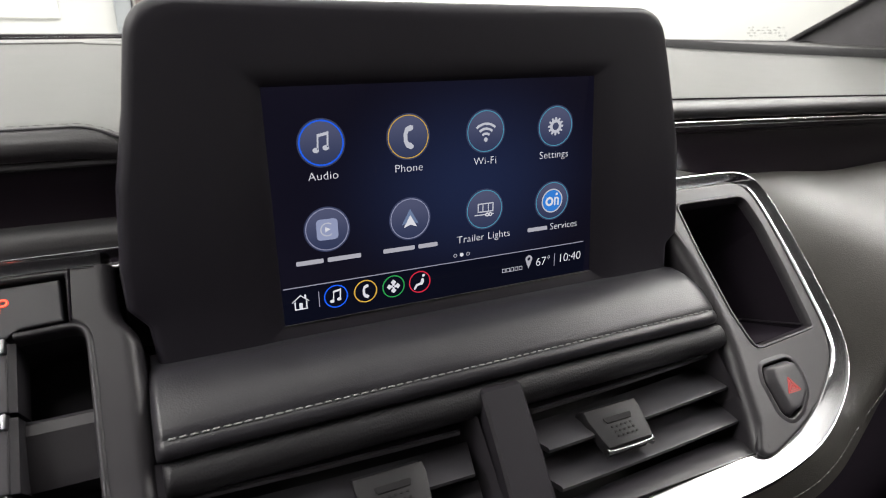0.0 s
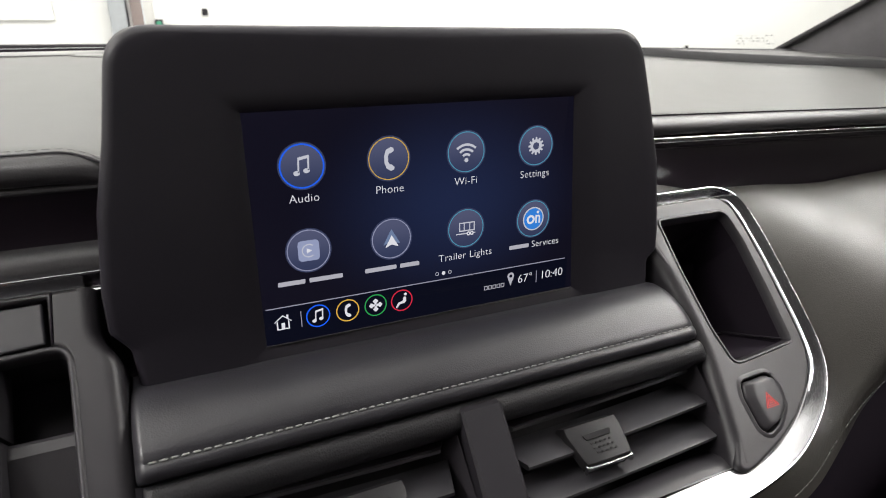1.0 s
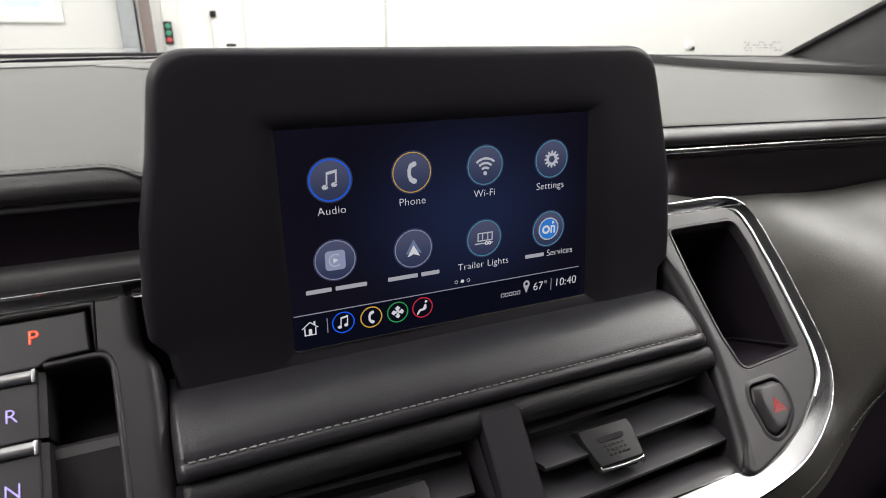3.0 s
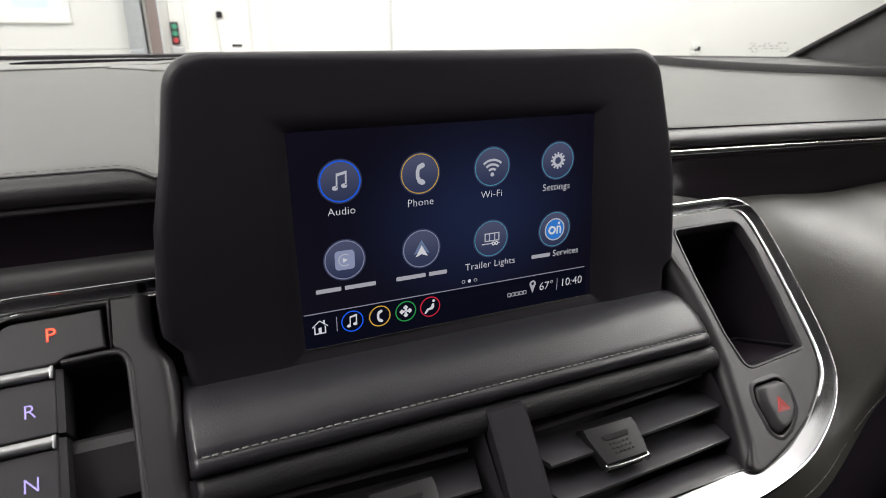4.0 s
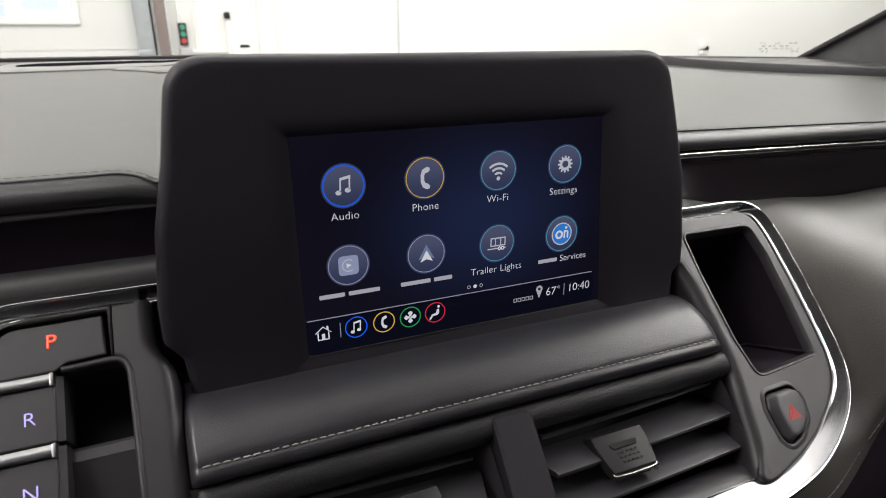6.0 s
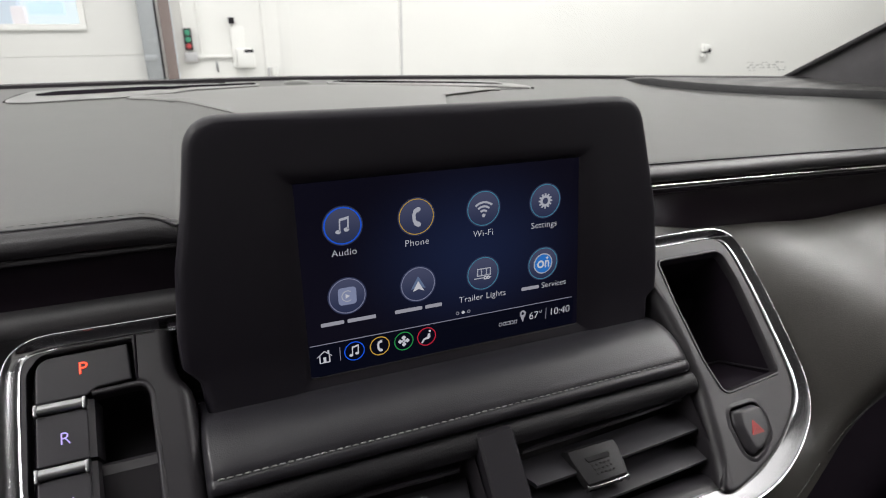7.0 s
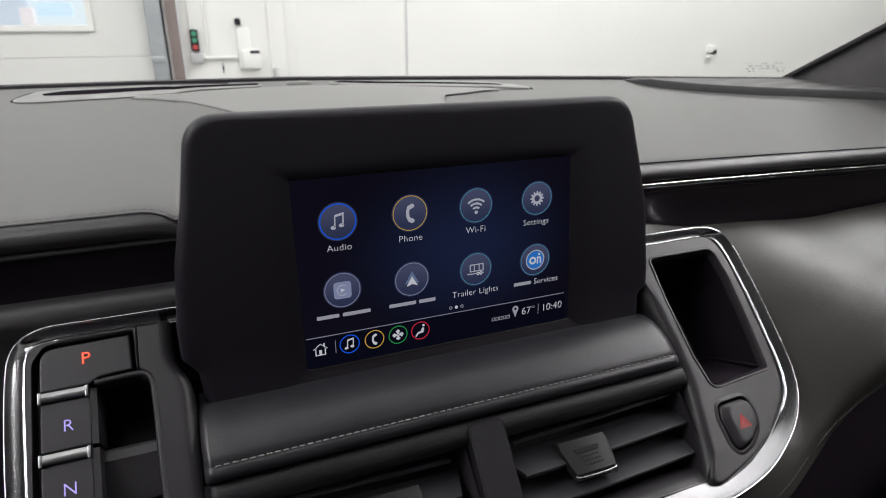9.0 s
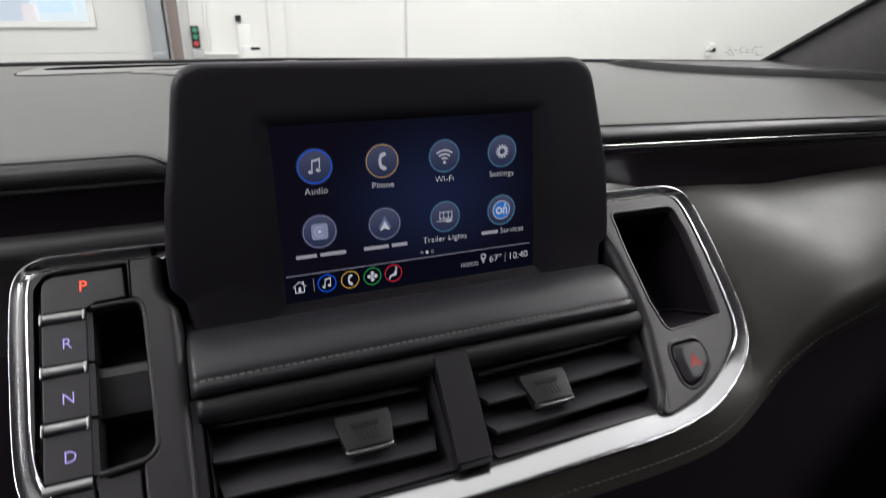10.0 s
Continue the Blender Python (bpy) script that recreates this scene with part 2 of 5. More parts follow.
def words(name, text, size, material, depth=0.0001, align="CENTER", spacing=1.0, thin=0.0):
    cu = bpy.data.curves.new(name, "FONT")
    cu.body, cu.size, cu.align_x, cu.align_y, cu.extrude = text, size, align, "BOTTOM_BASELINE", depth / 2
    cu.space_character = spacing
    cu.offset = thin
    cu.resolution_u = 4
    ob = bpy.data.objects.new(name, cu)
    me = bpy.data.meshes.new_from_object(ob)
    bpy.data.objects.remove(ob)
    bpy.data.curves.remove(cu)
    me.name = name
    me.materials.clear()
    me.materials.append(material)
    return me


def arc(cx, cy, r, a0, a1, n=16):
    return [(cx + r * math.cos(radians(a0 + (a1 - a0) * i / n)), cy + r * math.sin(radians(a0 + (a1 - a0) * i / n))) for i in range(n + 1)]


def circle(cx, cy, r, n=40):
    return arc(cx, cy, r, 0, 360 - 360 / n, n - 1)


def rounded(points, radius, n=6):
    """Round the corners of a polygon; radius is one number or one for each corner."""
    out = []
    m = len(points)
    for i, p in enumerate(points):
        r = radius[i] if isinstance(radius, (list, tuple)) else radius
        a, b, c = (Vector(points[i - 1]), Vector(p), Vector(points[(i + 1) % m]))
        d0, d1 = (a - b), (c - b)
        if r <= 0:
            out.append(tuple(b))
            continue
        u0, u1 = d0.normalized(), d1.normalized()
        cut = min(r / max(0.05, math.tan(u0.angle(u1) / 2)), 0.49 * d0.length, 0.49 * d1.length)
        s, e = b + u0 * cut, b + u1 * cut
        for k in range(n + 1):
            t = k / n
            q = s * (1 - t) ** 2 + b * 2 * t * (1 - t) + e * t ** 2
            out.append(tuple(q))
    return out


def box2(x0, y0, x1, y1, r=0.0, n=5):
    return rounded([(x0, y0), (x1, y0), (x1, y1), (x0, y1)], r, n)


def resample(points, n, closed=True):
    pts = [Vector(p) for p in points]
    if closed:
        pts.append(pts[0])
    run = [0.0]
    for a, b in zip(pts, pts[1:]):
        run.append(run[-1] + (b - a).length)
    out, j = [], 0
    for i in range(n):
        s = run[-1] * i / (n if closed else n - 1)
        while j < len(run) - 2 and run[j + 1] < s:
            j += 1
        f = (s - run[j]) / max(1e-9, run[j + 1] - run[j])
        out.append(pts[j].lerp(pts[j + 1], f))
    return out


def spline(points, n):
    """A smooth open curve through the points, with n points."""
    p = [Vector(q) for q in points]
    p = [2 * p[0] - p[1]] + p + [2 * p[-1] - p[-2]]
    out = []
    for i in range(1, len(p) - 2):
        for k in range(12):
            t = k / 12
            out.append(0.5 * ((2 * p[i]) + (p[i + 1] - p[i - 1]) * t + (2 * p[i - 1] - 5 * p[i] + 4 * p[i + 1] - p[i + 2]) * t * t + (3 * p[i] - p[i - 1] - 3 * p[i + 1] + p[i + 2]) * t ** 3))
    out.append(p[-2])
    return resample(out, n, closed=False)


def tube(name, path, radius, material, sides=8):
    pts = [Vector(p) for p in path]
    rings = []
    for i, p in enumerate(pts):
        d = (pts[min(i + 1, len(pts) - 1)] - pts[max(i - 1, 0)]).normalized()
        s = d.cross(Vector((0.3, 0.2, 1))).normalized()
        t = d.cross(s)
        rings.append([p + radius * (math.cos(2 * math.pi * k / sides) * s + math.sin(2 * math.pi * k / sides) * t) for k in range(sides)])
    return loft(name, rings, material, caps=(True, True), angle=60)


def stitches(name, path, length, gap, radius, material):
    """A row of short threads along a path, each one a small spindle."""
    total = sum((Vector(b) - Vector(a)).length for a, b in zip(path, path[1:]))
    n = int(total / (length + gap))
    pts = resample(path, n * 2, closed=False)
    verts, faces = [], []
    for i in range(n - 1):
        a, b = pts[2 * i], pts[2 * i] + (pts[2 * i + 1] - pts[2 * i]).normalized() * length
        d = (b - a).normalized()
        s = d.cross(Vector((0.1, 0.3, 1))).normalized()
        t = d.cross(s)
        base = len(verts)
        for f, r in ((0, 0.35), (0.2, 1), (0.8, 1), (1, 0.35)):
            for k in range(6):
                verts.append(a.lerp(b, f) + radius * r * (math.cos(k * math.pi / 3) * s + math.sin(k * math.pi / 3) * t))
        for q in range(3):
            for k in range(6):
                m = (k + 1) % 6
                faces.append((base + q * 6 + k, base + q * 6 + m, base + q * 6 + 6 + m, base + q * 6 + 6 + k))
        faces.append(tuple(base + k for k in range(6)))
        faces.append(tuple(base + 18 + k for k in range(6)))
    return mesh_of(name, verts, faces, material, 80)


def block(name, x0, x1, y0, y1, z0, z1, material, bevel=0.0, segments=2):
    bm = bmesh.new()
    bmesh.ops.create_cube(bm, size=1.0)
    for v in bm.verts:
        v.co = ((x0 + x1) / 2 + v.co.x * (x1 - x0), (y0 + y1) / 2 + v.co.y * (y1 - y0), (z0 + z1) / 2 + v.co.z * (z1 - z0))
    if bevel:
        bmesh.ops.bevel(bm, geom=bm.edges[:], offset=bevel, segments=segments, affect="EDGES", profile=0.5)
    me = bpy.data.meshes.new(name)
    bm.to_mesh(me)
    bm.free()
    me.materials.append(material)
    return smooth(me, 40)


# ---- the garage ----
def structure(name, me, label, category, m=None):
    ob = new(name, me)
    ob.matrix_world = m or Matrix()
    return tagged(ob, label, category, kind="structure")


structure("floor", block("floor", -6, 11, -7, 5.5, -0.2, 0.0, M_FLOOR), "sealed grey concrete garage floor", "floor")
structure("wall_north", block("wall_north", -0.13, 11, 5.3, 5.5, 0, TOP, M_WALL), "smooth white painted garage wall", "wall")
structure("wall_north_left", block("wall_north_left", -6, -3.6, 5.3, 5.5, 0, TOP, M_WALL), "smooth white painted garage wall", "wall")
structure("wall_over_door", block("wall_over_door", -3.6, -0.13, 5.3, 5.5, 2.9, TOP, M_WALL), "white wall above the overhead door", "wall")
structure("wall_east", block("wall_east", 11, 11.2, -7, 5.5, 0, TOP, M_WALL), "white painted garage side wall", "wall")
structure("wall_west", block("wall_west", -6.2, -6, -7, 5.5, 0, TOP, M_WALL), "white painted garage side wall", "wall")
structure("wall_south", block("wall_south", -6.2, 11.2, -7.2, -7, 0, TOP, M_WALL), "white painted garage back wall", "wall")
structure("ceiling", block("ceiling", -6.2, 11.2, -7.2, 5.5, TOP, TOP + 0.15, M_WALL), "white garage ceiling", "ceiling")

# Added lights out of view, each placed and dimmed for chrome reflections and dash brightness.
PANELS = ((-2.3, -0.6, 90, 0.6, 0.84), (2.5, -0.6, 90, 0.6, 1.12), (0.9, 0.45, 0, 1.4, 0.10), (-0.62, -0.4, 90, 0.4, 0.26), (-3.3, 3.0, 0, 0.6, 0.34), (-0.2, 3.7, 0, 0.6, 0.45), (3.3, 4.0, 0, 0.6, 0.58), (6.9, 4.0, 0, 0.6, 0.5), (0.4, -4.6, 0, 0.6, 0.6))
for lx, ly, turn, wide, gain in PANELS:
    lamp = area_lamp("ceiling_panel_light", pose(lx, ly, TOP - 0.09, 0, 0, turn), 3.4, wide, LAMP_WATTS * gain, (1.0, 0.98, 0.968))
    fixture = thing("ceiling_light", "white ceiling light panel added out of view", "ceiling light", CAR.inverted() @ pose(lx, ly, TOP, 0, 0, turn), group="garage ceiling lights")
    h = wide / 2
    part("frame", plate("frame", [box2(-1.75, -h - 0.05, 1.75, h + 0.05, 0.02), box2(-1.7, -h, 1.7, h)], M_WHITEBOX, 0.08, base=-0.08), fixture)

# overhead door with its windows
door_1 = structure("door_1", None, "white sectional overhead garage door with windows", "garage door", pose(0, 5.34, 0))
WIN = (-1.75, 1.30, -0.78, 1.75)


def door_panel(z0, z1, holes):
    outs = [box2(-3.6, z0 + 0.0008, -0.37, z1 - 0.0008)] + holes
    me = plate("panel", outs, M_DOORSKIN, 0.045, 0.004)
    me.transform(pose(0, 0.03, 0, 90))
    return me


for k in range(6):
    z0, z1 = k * 0.48 + 0.105, k * 0.48 + 0.585
    holes = []
    if k == 2:
        z1 = 1.82
        holes = [box2(WIN[0], WIN[1], WIN[2], WIN[3]), box2(WIN[0] - 1.25, WIN[1], WIN[2] - 1.25, WIN[3])]
    if k == 3:
        z0, z1 = 1.82, 2.35
    if k == 4:
        z0, z1 = 2.35, 2.9
    if k == 5:
        z0, z1 = 0.0, 0.105
    part("panel", door_panel(z0, z1, holes), door_1)
for z in (0.105, 0.585, 1.065, 1.82, 2.35):
    part("panel_seal", block("panel_seal", -3.58, -0.38, 0.012, 0.02, z - 0.02, z + 0.02, M_DOORSKIN), door_1)
for dx in (0.0, -1.25):
    me = plate("window_frame", [box2(WIN[0] - 0.045 + dx, WIN[1] - 0.045, WIN[2] + 0.042 + dx, WIN[3] + 0.045, 0.012), box2(WIN[0] + dx, WIN[1], WIN[2] + dx, WIN[3], 0.006)], M_WHITEBOX, 0.018, 0.003)
    me.transform(pose(0, -0.02, 0, 90))
    part("window_frame", me, door_1)
    me = block("pane", WIN[0] + dx, WIN[2] + dx, 0.0, 0.006, WIN[1], WIN[3], M_GLASS)
    part("pane", me, door_1).visible_shadow = False
backdrop = structure("backdrop", None, "bright daylight yard behind the door windows", "backdrop", pose(0, 6.2, 0))
part("sky", block("sky", -4.2, 0.4, 0.2, 0.25, 0.0, 3.2, M_DAY), backdrop)
# These shapes glow: the daylight falling on them is put in as emission.
part("parked_shape", block("parked_shape", -3.2, -1.32, 0.0, 0.15, 0.0, 1.9, mat("far_grey", (0.25, 0.27, 0.32), 0.5, emit=(0.72, 0.78, 0.88), power=0.95), 0.05), backdrop)
part("red_shape", block("red_shape", -1.38, -1.28, -0.02, 0.1, 0.4, 1.43, mat("far_red", (0.5, 0.35, 0.33), 0.5, emit=(0.88, 0.85, 0.90), power=1.0), 0.02), backdrop)
part("blue_shape", block("blue_shape", -1.25, -0.98, -0.02, 0.1, 1.36, 1.47, mat("far_blue", (0.2, 0.35, 0.5), 0.5, emit=(0.76, 0.88, 1.0), power=1.1), 0.02), backdrop)

# door track and jamb
rail = thing("door_track", "galvanised steel overhead door track", "door track", CAR.inverted() @ pose(-0.3, 5.3, 0))
part("track", block("track", -0.064, 0.05, -0.09, 0.02, 0, 2.9, M_STEEL, 0.006), rail)
part("bracket", block("bracket", -0.07, 0.03, -0.1, -0.088, 1.02, 1.07, M_STEEL, 0.004), rail)
part("seal", block("seal", 0.05, 0.062, -0.07, 0.02, 0, 2.9, M_BLACK, 0.003), rail)
part("inner_channel", block("inner_channel", 0.062, 0.084, -0.05, 0.02, 0, 2.9, M_DOORSKIN, 0.004), rail)
jamb = thing("door_jamb", "brown painted steel door jamb", "door jamb", CAR.inverted() @ pose(-0.175, 5.3, 0))
part("post", block("post", -0.041, 0.041, -0.11, 0.02, 0, 2.95, M_BROWN, 0.004), jamb)
part("floor_guard", block("floor_guard", -0.12, 0.09, -0.2, -0.115, 0, 0.88, mat("cream_guard", (0.6, 0.57, 0.5), 0.5, grain=0.03, scale=40, stain=0.05), 0.03), jamb)

# wall fittings
ctrl = thing("door_control", "black push-button door control with green and red keys", "door control", CAR.inverted() @ pose(-0.031, 5.3, 1.183))
part("case", block("case", -0.031, 0.031, -0.04, 0, -0.085, 0.085, M_BLACK, 0.006), ctrl)
for z, m in ((0.052, M_GREEN), (0.0, M_GREEN), (-0.052, M_RED)):
    me = plate("key", [circle(0, 0, 0.02, 24)], m, 0.012, 0.003)
    part("key", me, ctrl, pose(0, -0.038, z, 90))
jbox = thing("junction_box", "grey electrical junction box on the wall", "junction box", CAR.inverted() @ pose(-0.025, 5.3, 1.045))
part("box", block("box", -0.048, 0.048, -0.045, 0, -0.036, 0.036, M_BOX, 0.004), jbox)
part("conduit", block("conduit", 0.048, 0.32, -0.03, -0.008, -0.01, 0.012, M_WHITEBOX, 0.006), jbox)
for cx in (-0.028, 0.085):
    part("riser", tube("riser", [(cx, -0.02, 0.03), (cx, -0.02, 1.6)], 0.009, M_WHITEBOX), jbox)
therm = thing("wall_controller", "white wall controller with a small dark display", "wall controller", CAR.inverted() @ pose(0.387, 5.3, 1.117))
part("back_box", block("back_box", -0.088, 0.02, -0.03, 0, -0.165, 0.165, M_WHITEBOX, 0.008), therm)
part("cover", block("cover", -0.06, 0.088, -0.055, 0, -0.165, -0.01, M_WHITEBOX, 0.012), therm)
part("display", block("display", 0.005, 0.083, -0.058, -0.05, -0.042, -0.018, M_DARK, 0.002), therm)
sens = thing("wall_sensor", "small dark wall sensor", "sensor", CAR.inverted() @ pose(0.318, 5.3, 1.325))
part("body", block("body", -0.022, 0.022, -0.05, 0, -0.026, 0.026, M_DARK, 0.008), sens)
part("bracket", block("bracket", -0.012, 0.012, -0.02, 0, -0.06, -0.02, M_WHITEBOX, 0.003), sens)
hook = thing("wall_hook", "small dark metal wall hook", "hook", CAR.inverted() @ pose(0.168, 5.3, 0.975))
part("plate", block("plate", -0.007, 0.007, -0.008, 0, -0.03, 0.03, M_STEEL, 0.002), hook)
part("prong", tube("prong", [(0, -0.008, 0.0), (0, -0.03, -0.02), (0, -0.035, -0.04), (0, -0.02, -0.05)], 0.006, M_BLACK), hook)
pipe = thing("capped_pipe", "short white capped pipe against the wall", "pipe", CAR.inverted() @ pose(0.62, 5.24, 0))
part("pipe", tube("pipe", [(0, 0, 0), (0, 0, 0.9)], 0.028, M_WHITEBOX, 14), pipe)
part("cap", tube("cap", [(0, 0, 0.9), (0, 0, 0.955)], 0.034, M_WHITEBOX, 14), pipe)
part("clip", block("clip", -0.048, -0.032, 0.0, 0.06, 0.6, 0.95, M_BOX, 0.003), pipe)
outl = thing("wall_outlet", "white wall fitting with a dark cable gland", "wall fitting", CAR.inverted() @ pose(5.47, 5.3, 1.01))
part("box", block("box", -0.052, 0.052, -0.045, 0, -0.012, 0.068, M_WHITEBOX, 0.01), outl)
part("gland", block("gland", 0.012, 0.040, -0.07, 0, -0.030, 0.018, M_DARK, 0.008), outl)
part("spout", block("spout", -0.045, 0.030, -0.045, 0, -0.072, -0.035, M_WHITEBOX, 0.008), outl)
for sx, w, d in ((1.795, 0.03, 0.012), (0.57, 0.03, 0.02), (0.75, 0.1, 0.004)):
    strip = structure("trim", block("trim", sx - w / 2, sx + w / 2, 5.3 - d, 5.3 + 0.01, 0, TOP, M_WALL, 0.003), "white wall panel joint strip", "wall trim")

structure("wall_joint", block("wall_joint", 1.788, 1.802, 5.2865, 5.2885, 0, TOP, M_BOX), "grey sealed joint on the wall trim", "wall trim")

# ---- the cabin around the camera ----
cabin = thing("car_cabin", "dark cabin shell with roof lining, rear seats and door sills", "car cabin", kind="structure")
part("headliner", plate("headliner", [box2(-0.8, -2.6, 0.8, -0.28, 0.1)], M_HEAD, 0.02, 0.004, 0.53), cabin)
part("roof_skin", plate("roof_skin", [box2(-0.85, -2.7, 0.85, -0.25, 0.1)], M_CABIN, 0.02, 0.004, 0.58), cabin)
part("rear_bulkhead", block("rear_bulkhead", -0.85, 0.85, -2.72, -2.6, -0.75, 0.02, M_CABIN), cabin)
part("front_seat", block("front_seat", -0.75, -0.2, -1.05, -0.85, -0.6, 0.08, M_CABIN, 0.06), cabin)
part("front_seat", block("front_seat", 0.25, 0.78, -1.05, -0.85, -0.6, 0.08, M_CABIN, 0.06), cabin)
for sx in (-0.95, 0.82):
    part("door_sill", block("door_sill", sx, sx + 0.13, -2.6, 0.1, -0.75, -0.02, M_CABIN, 0.03), cabin)
part("cabin_floor", block("cabin_floor", -0.95, 0.95, -2.7, 0.6, -0.8, -0.75, M_CABIN), cabin)
part("tunnel", block("tunnel", -0.16, 0.16, -1.0, -0.25, -0.74, -0.42, M_CABIN, 0.03), cabin)

# ---- dashboard ----
dash = thing("dashboard", "grey vinyl dashboard with stitched edges and dark trim strips", "dashboard")


def far_y(x):
    return 0.525 - 0.11 * x - 0.28 * (x - 0.0) ** 2 if x > 0 else 0.525 - 0.13 * x - 0.28 * x * x


def front_yz(x):
    """The seam along the front edge of the dash pad."""
    if x < -0.1:
        s = min(1.0, max(0.0, (x + 0.164) / 0.018)) * min(1.0, max(0.0, (-0.125 - x) / 0.02))
        return 0.0250 - 0.0023 * max(0.0, 1 + (x + 0.1) / 0.04) - 0.0078 * s ** 2, 0.010 - 0.0042 * s ** 2
    if x < 0.1:
        t = (x + 0.1) / 0.2
        return 0.0227 + t * 0.0145, 0.010 - t * 0.0024
    return 0.0331 + 0.049 * x - 0.0801 * x * x, 0.0104 - 0.028 * x


def top_z(x, y):
    y0, z0 = front_yz(x)
    t = (y - y0) / max(0.05, far_y(x) - y0)
    zf = 0.0455 - 0.012 * max(0.0, x) / 0.7
    return z0 + (zf - z0) * t + 0.006 * math.sin(math.pi * min(1, max(0, t)))


XS = sorted([-0.95 + 1.67 * i / 110 for i in range(111)] + [-0.166 + 0.0015 * i for i in range(34)])
TS = [0.0, 0.006, 0.03] + [0.06 + 0.94 * k / 26 for k in range(27)]
rings = []
for x in XS:
    y0, z0 = front_yz(x)
    rings.append([(x, y0 - 0.0002, z0 - 0.006), (x, y0, z0 - 0.0012)] + [(x, y0 + (far_y(x) - y0) * t, top_z(x, y0 + (far_y(x) - y0) * t) - (0.0008 if t == 0 else 0)) for t in TS] + [(x, far_y(x) + 0.015, top_z(x, far_y(x)) - 0.03)])
part("top_pad", loft("top_pad", rings, M_PAD, closed=False, angle=50), dash)
part("cowl_edge", loft("cowl_edge", [[(x, far_y(x) + 0.004, top_z(x, far_y(x)) - 0.006), (x, far_y(x) + 0.004, top_z(x, far_y(x)) + 0.0035), (x, far_y(x) + 0.016, top_z(x, far_y(x)) + 0.0045), (x, far_y(x) + 0.016, top_z(x, far_y(x)) - 0.01)] for x in XS], M_BLACK), dash, label="black rubber cowl edge")


def on_top(x, y, h=0.0):
    return (x, y, top_z(x, y) + h)


def draped(name, outline, height, material, inset=0.004, cells=0):
    """A raised patch that follows the dash top, with a rounded rim."""
    pts = resample(outline, 96)
    if sum(a.x * b.y - b.x * a.y for a, b in zip(pts, pts[1:] + pts[:1])) < 0:
        pts.reverse()
    c = sum(pts, Vector((0, 0))) / len(pts)
    rings = []
    for s, h in ((0.0, -0.003), (0.0, height * 0.55), (0.35, height * 0.9), (1.0, height)):
        ring = []
        for i, p in enumerate(pts):
            d = (pts[(i + 1) % 96] - pts[i - 1]).normalized()
            nrm = Vector((-d.y, d.x))
            q = p + nrm * inset * s
            ring.append(on_top(q.x, q.y, h))
        rings.append(ring)
    for f in (0.92, 0.84, 0.76, 0.68, 0.6, 0.52, 0.44, 0.36, 0.28, 0.2, 0.12, 0.02):
        rings.append([on_top(*(c + (Vector(p[:2]) - c) * f), height) for p in rings[3]])
    return loft(name, rings, material, caps=(False, True), angle=50)


cap_line = rounded([(-0.088, 0.06), (0.104, 0.06), (0.112, 0.27), (0.140, 0.338), (0.165, 0.354), (0.235, 0.354), (0.20, 0.38), (0.05, 0.445), (-0.06, 0.445), (-0.20, 0.40), (-0.138, 0.362), (-0.092, 0.268)], 0.012, 4)
part("center_cap", draped("center_cap", cap_line, 0.0018, M_CAP, 0.004), dash, label="raised centre panel behind the display")

# defroster outlets: a shallow raised surround; the slot's deep shade is a black patch on it
OUTLETS = (
    ([(-0.290, 0.394), (-0.272, 0.388), (-0.229, 0.396), (-0.182, 0.404), (-0.119, 0.4455), (-0.05, 0.4590), (-0.043, 0.488), (-0.1186, 0.500), (-0.18, 0.510), (-0.255, 0.497), (-0.286, 0.478), (-0.294, 0.42)],
     [(-0.2690, 0.4277), (-0.2327, 0.4277), (-0.1787, 0.4415), (-0.1193, 0.4561), (-0.0512, 0.4646), (-0.0494, 0.4790), (-0.1186, 0.4798), (-0.1804, 0.4790), (-0.2209, 0.4725), (-0.2591, 0.4650), (-0.274, 0.4431)],
     [(-0.293, 0.405), (-0.2935, 0.430), (-0.2868, 0.474), (-0.2579, 0.496), (-0.1824, 0.513), (-0.0826, 0.516)]),
    ([(0.036, 0.456), (0.0817, 0.430), (0.152, 0.409), (0.2214, 0.385), (0.2634, 0.357), (0.268, 0.370), (0.2635, 0.400), (0.245, 0.430), (0.194, 0.462), (0.06, 0.492), (0.036, 0.485)],
     [(0.0385, 0.4671), (0.0817, 0.4432), (0.1519, 0.4252), (0.2214, 0.4010), (0.2437, 0.3856), (0.2386, 0.4046), (0.1927, 0.4298), (0.1226, 0.4541), (0.0534, 0.4784)],
     [(0.267, 0.360), (0.2635, 0.404), (0.2453, 0.432), (0.1936, 0.466), (0.12, 0.484), (0.06, 0.497)]))
for pts, slot, groove in OUTLETS:
    outlet = part("defroster_outlet", draped("defroster_outlet", rounded(pts, 0.010, 4), 0.0026, M_LIP, 0.010), dash, label="smooth raised defroster surround")
    part("slot", draped("slot", rounded(slot, 0.004, 3), 0.0031, M_VOID, 0.001), outlet, label="black patch for the shade in the defroster slot")
    part("groove", tube("groove", [on_top(p.x, p.y, 0.0006) for p in spline(groove, 40)], 0.0011, M_BLACK, 8), outlet)
for line in ([(-0.112, 0.325), (-0.104, 0.305), (-0.0945, 0.270), (-0.090, 0.20), (-0.088, 0.08)], [(0.100, 0.10), (0.106, 0.2537), (0.128, 0.306), (0.142, 0.340), (0.151, 0.356), (0.165, 0.3640), (0.2023, 0.3655), (0.250, 0.3590)]):
    part("panel_seam", tube("panel_seam", [on_top(p.x, p.y, 0.0002) for p in spline(line, 60)], 0.0003, M_NOSE, 6), dash)
sun_rings = []
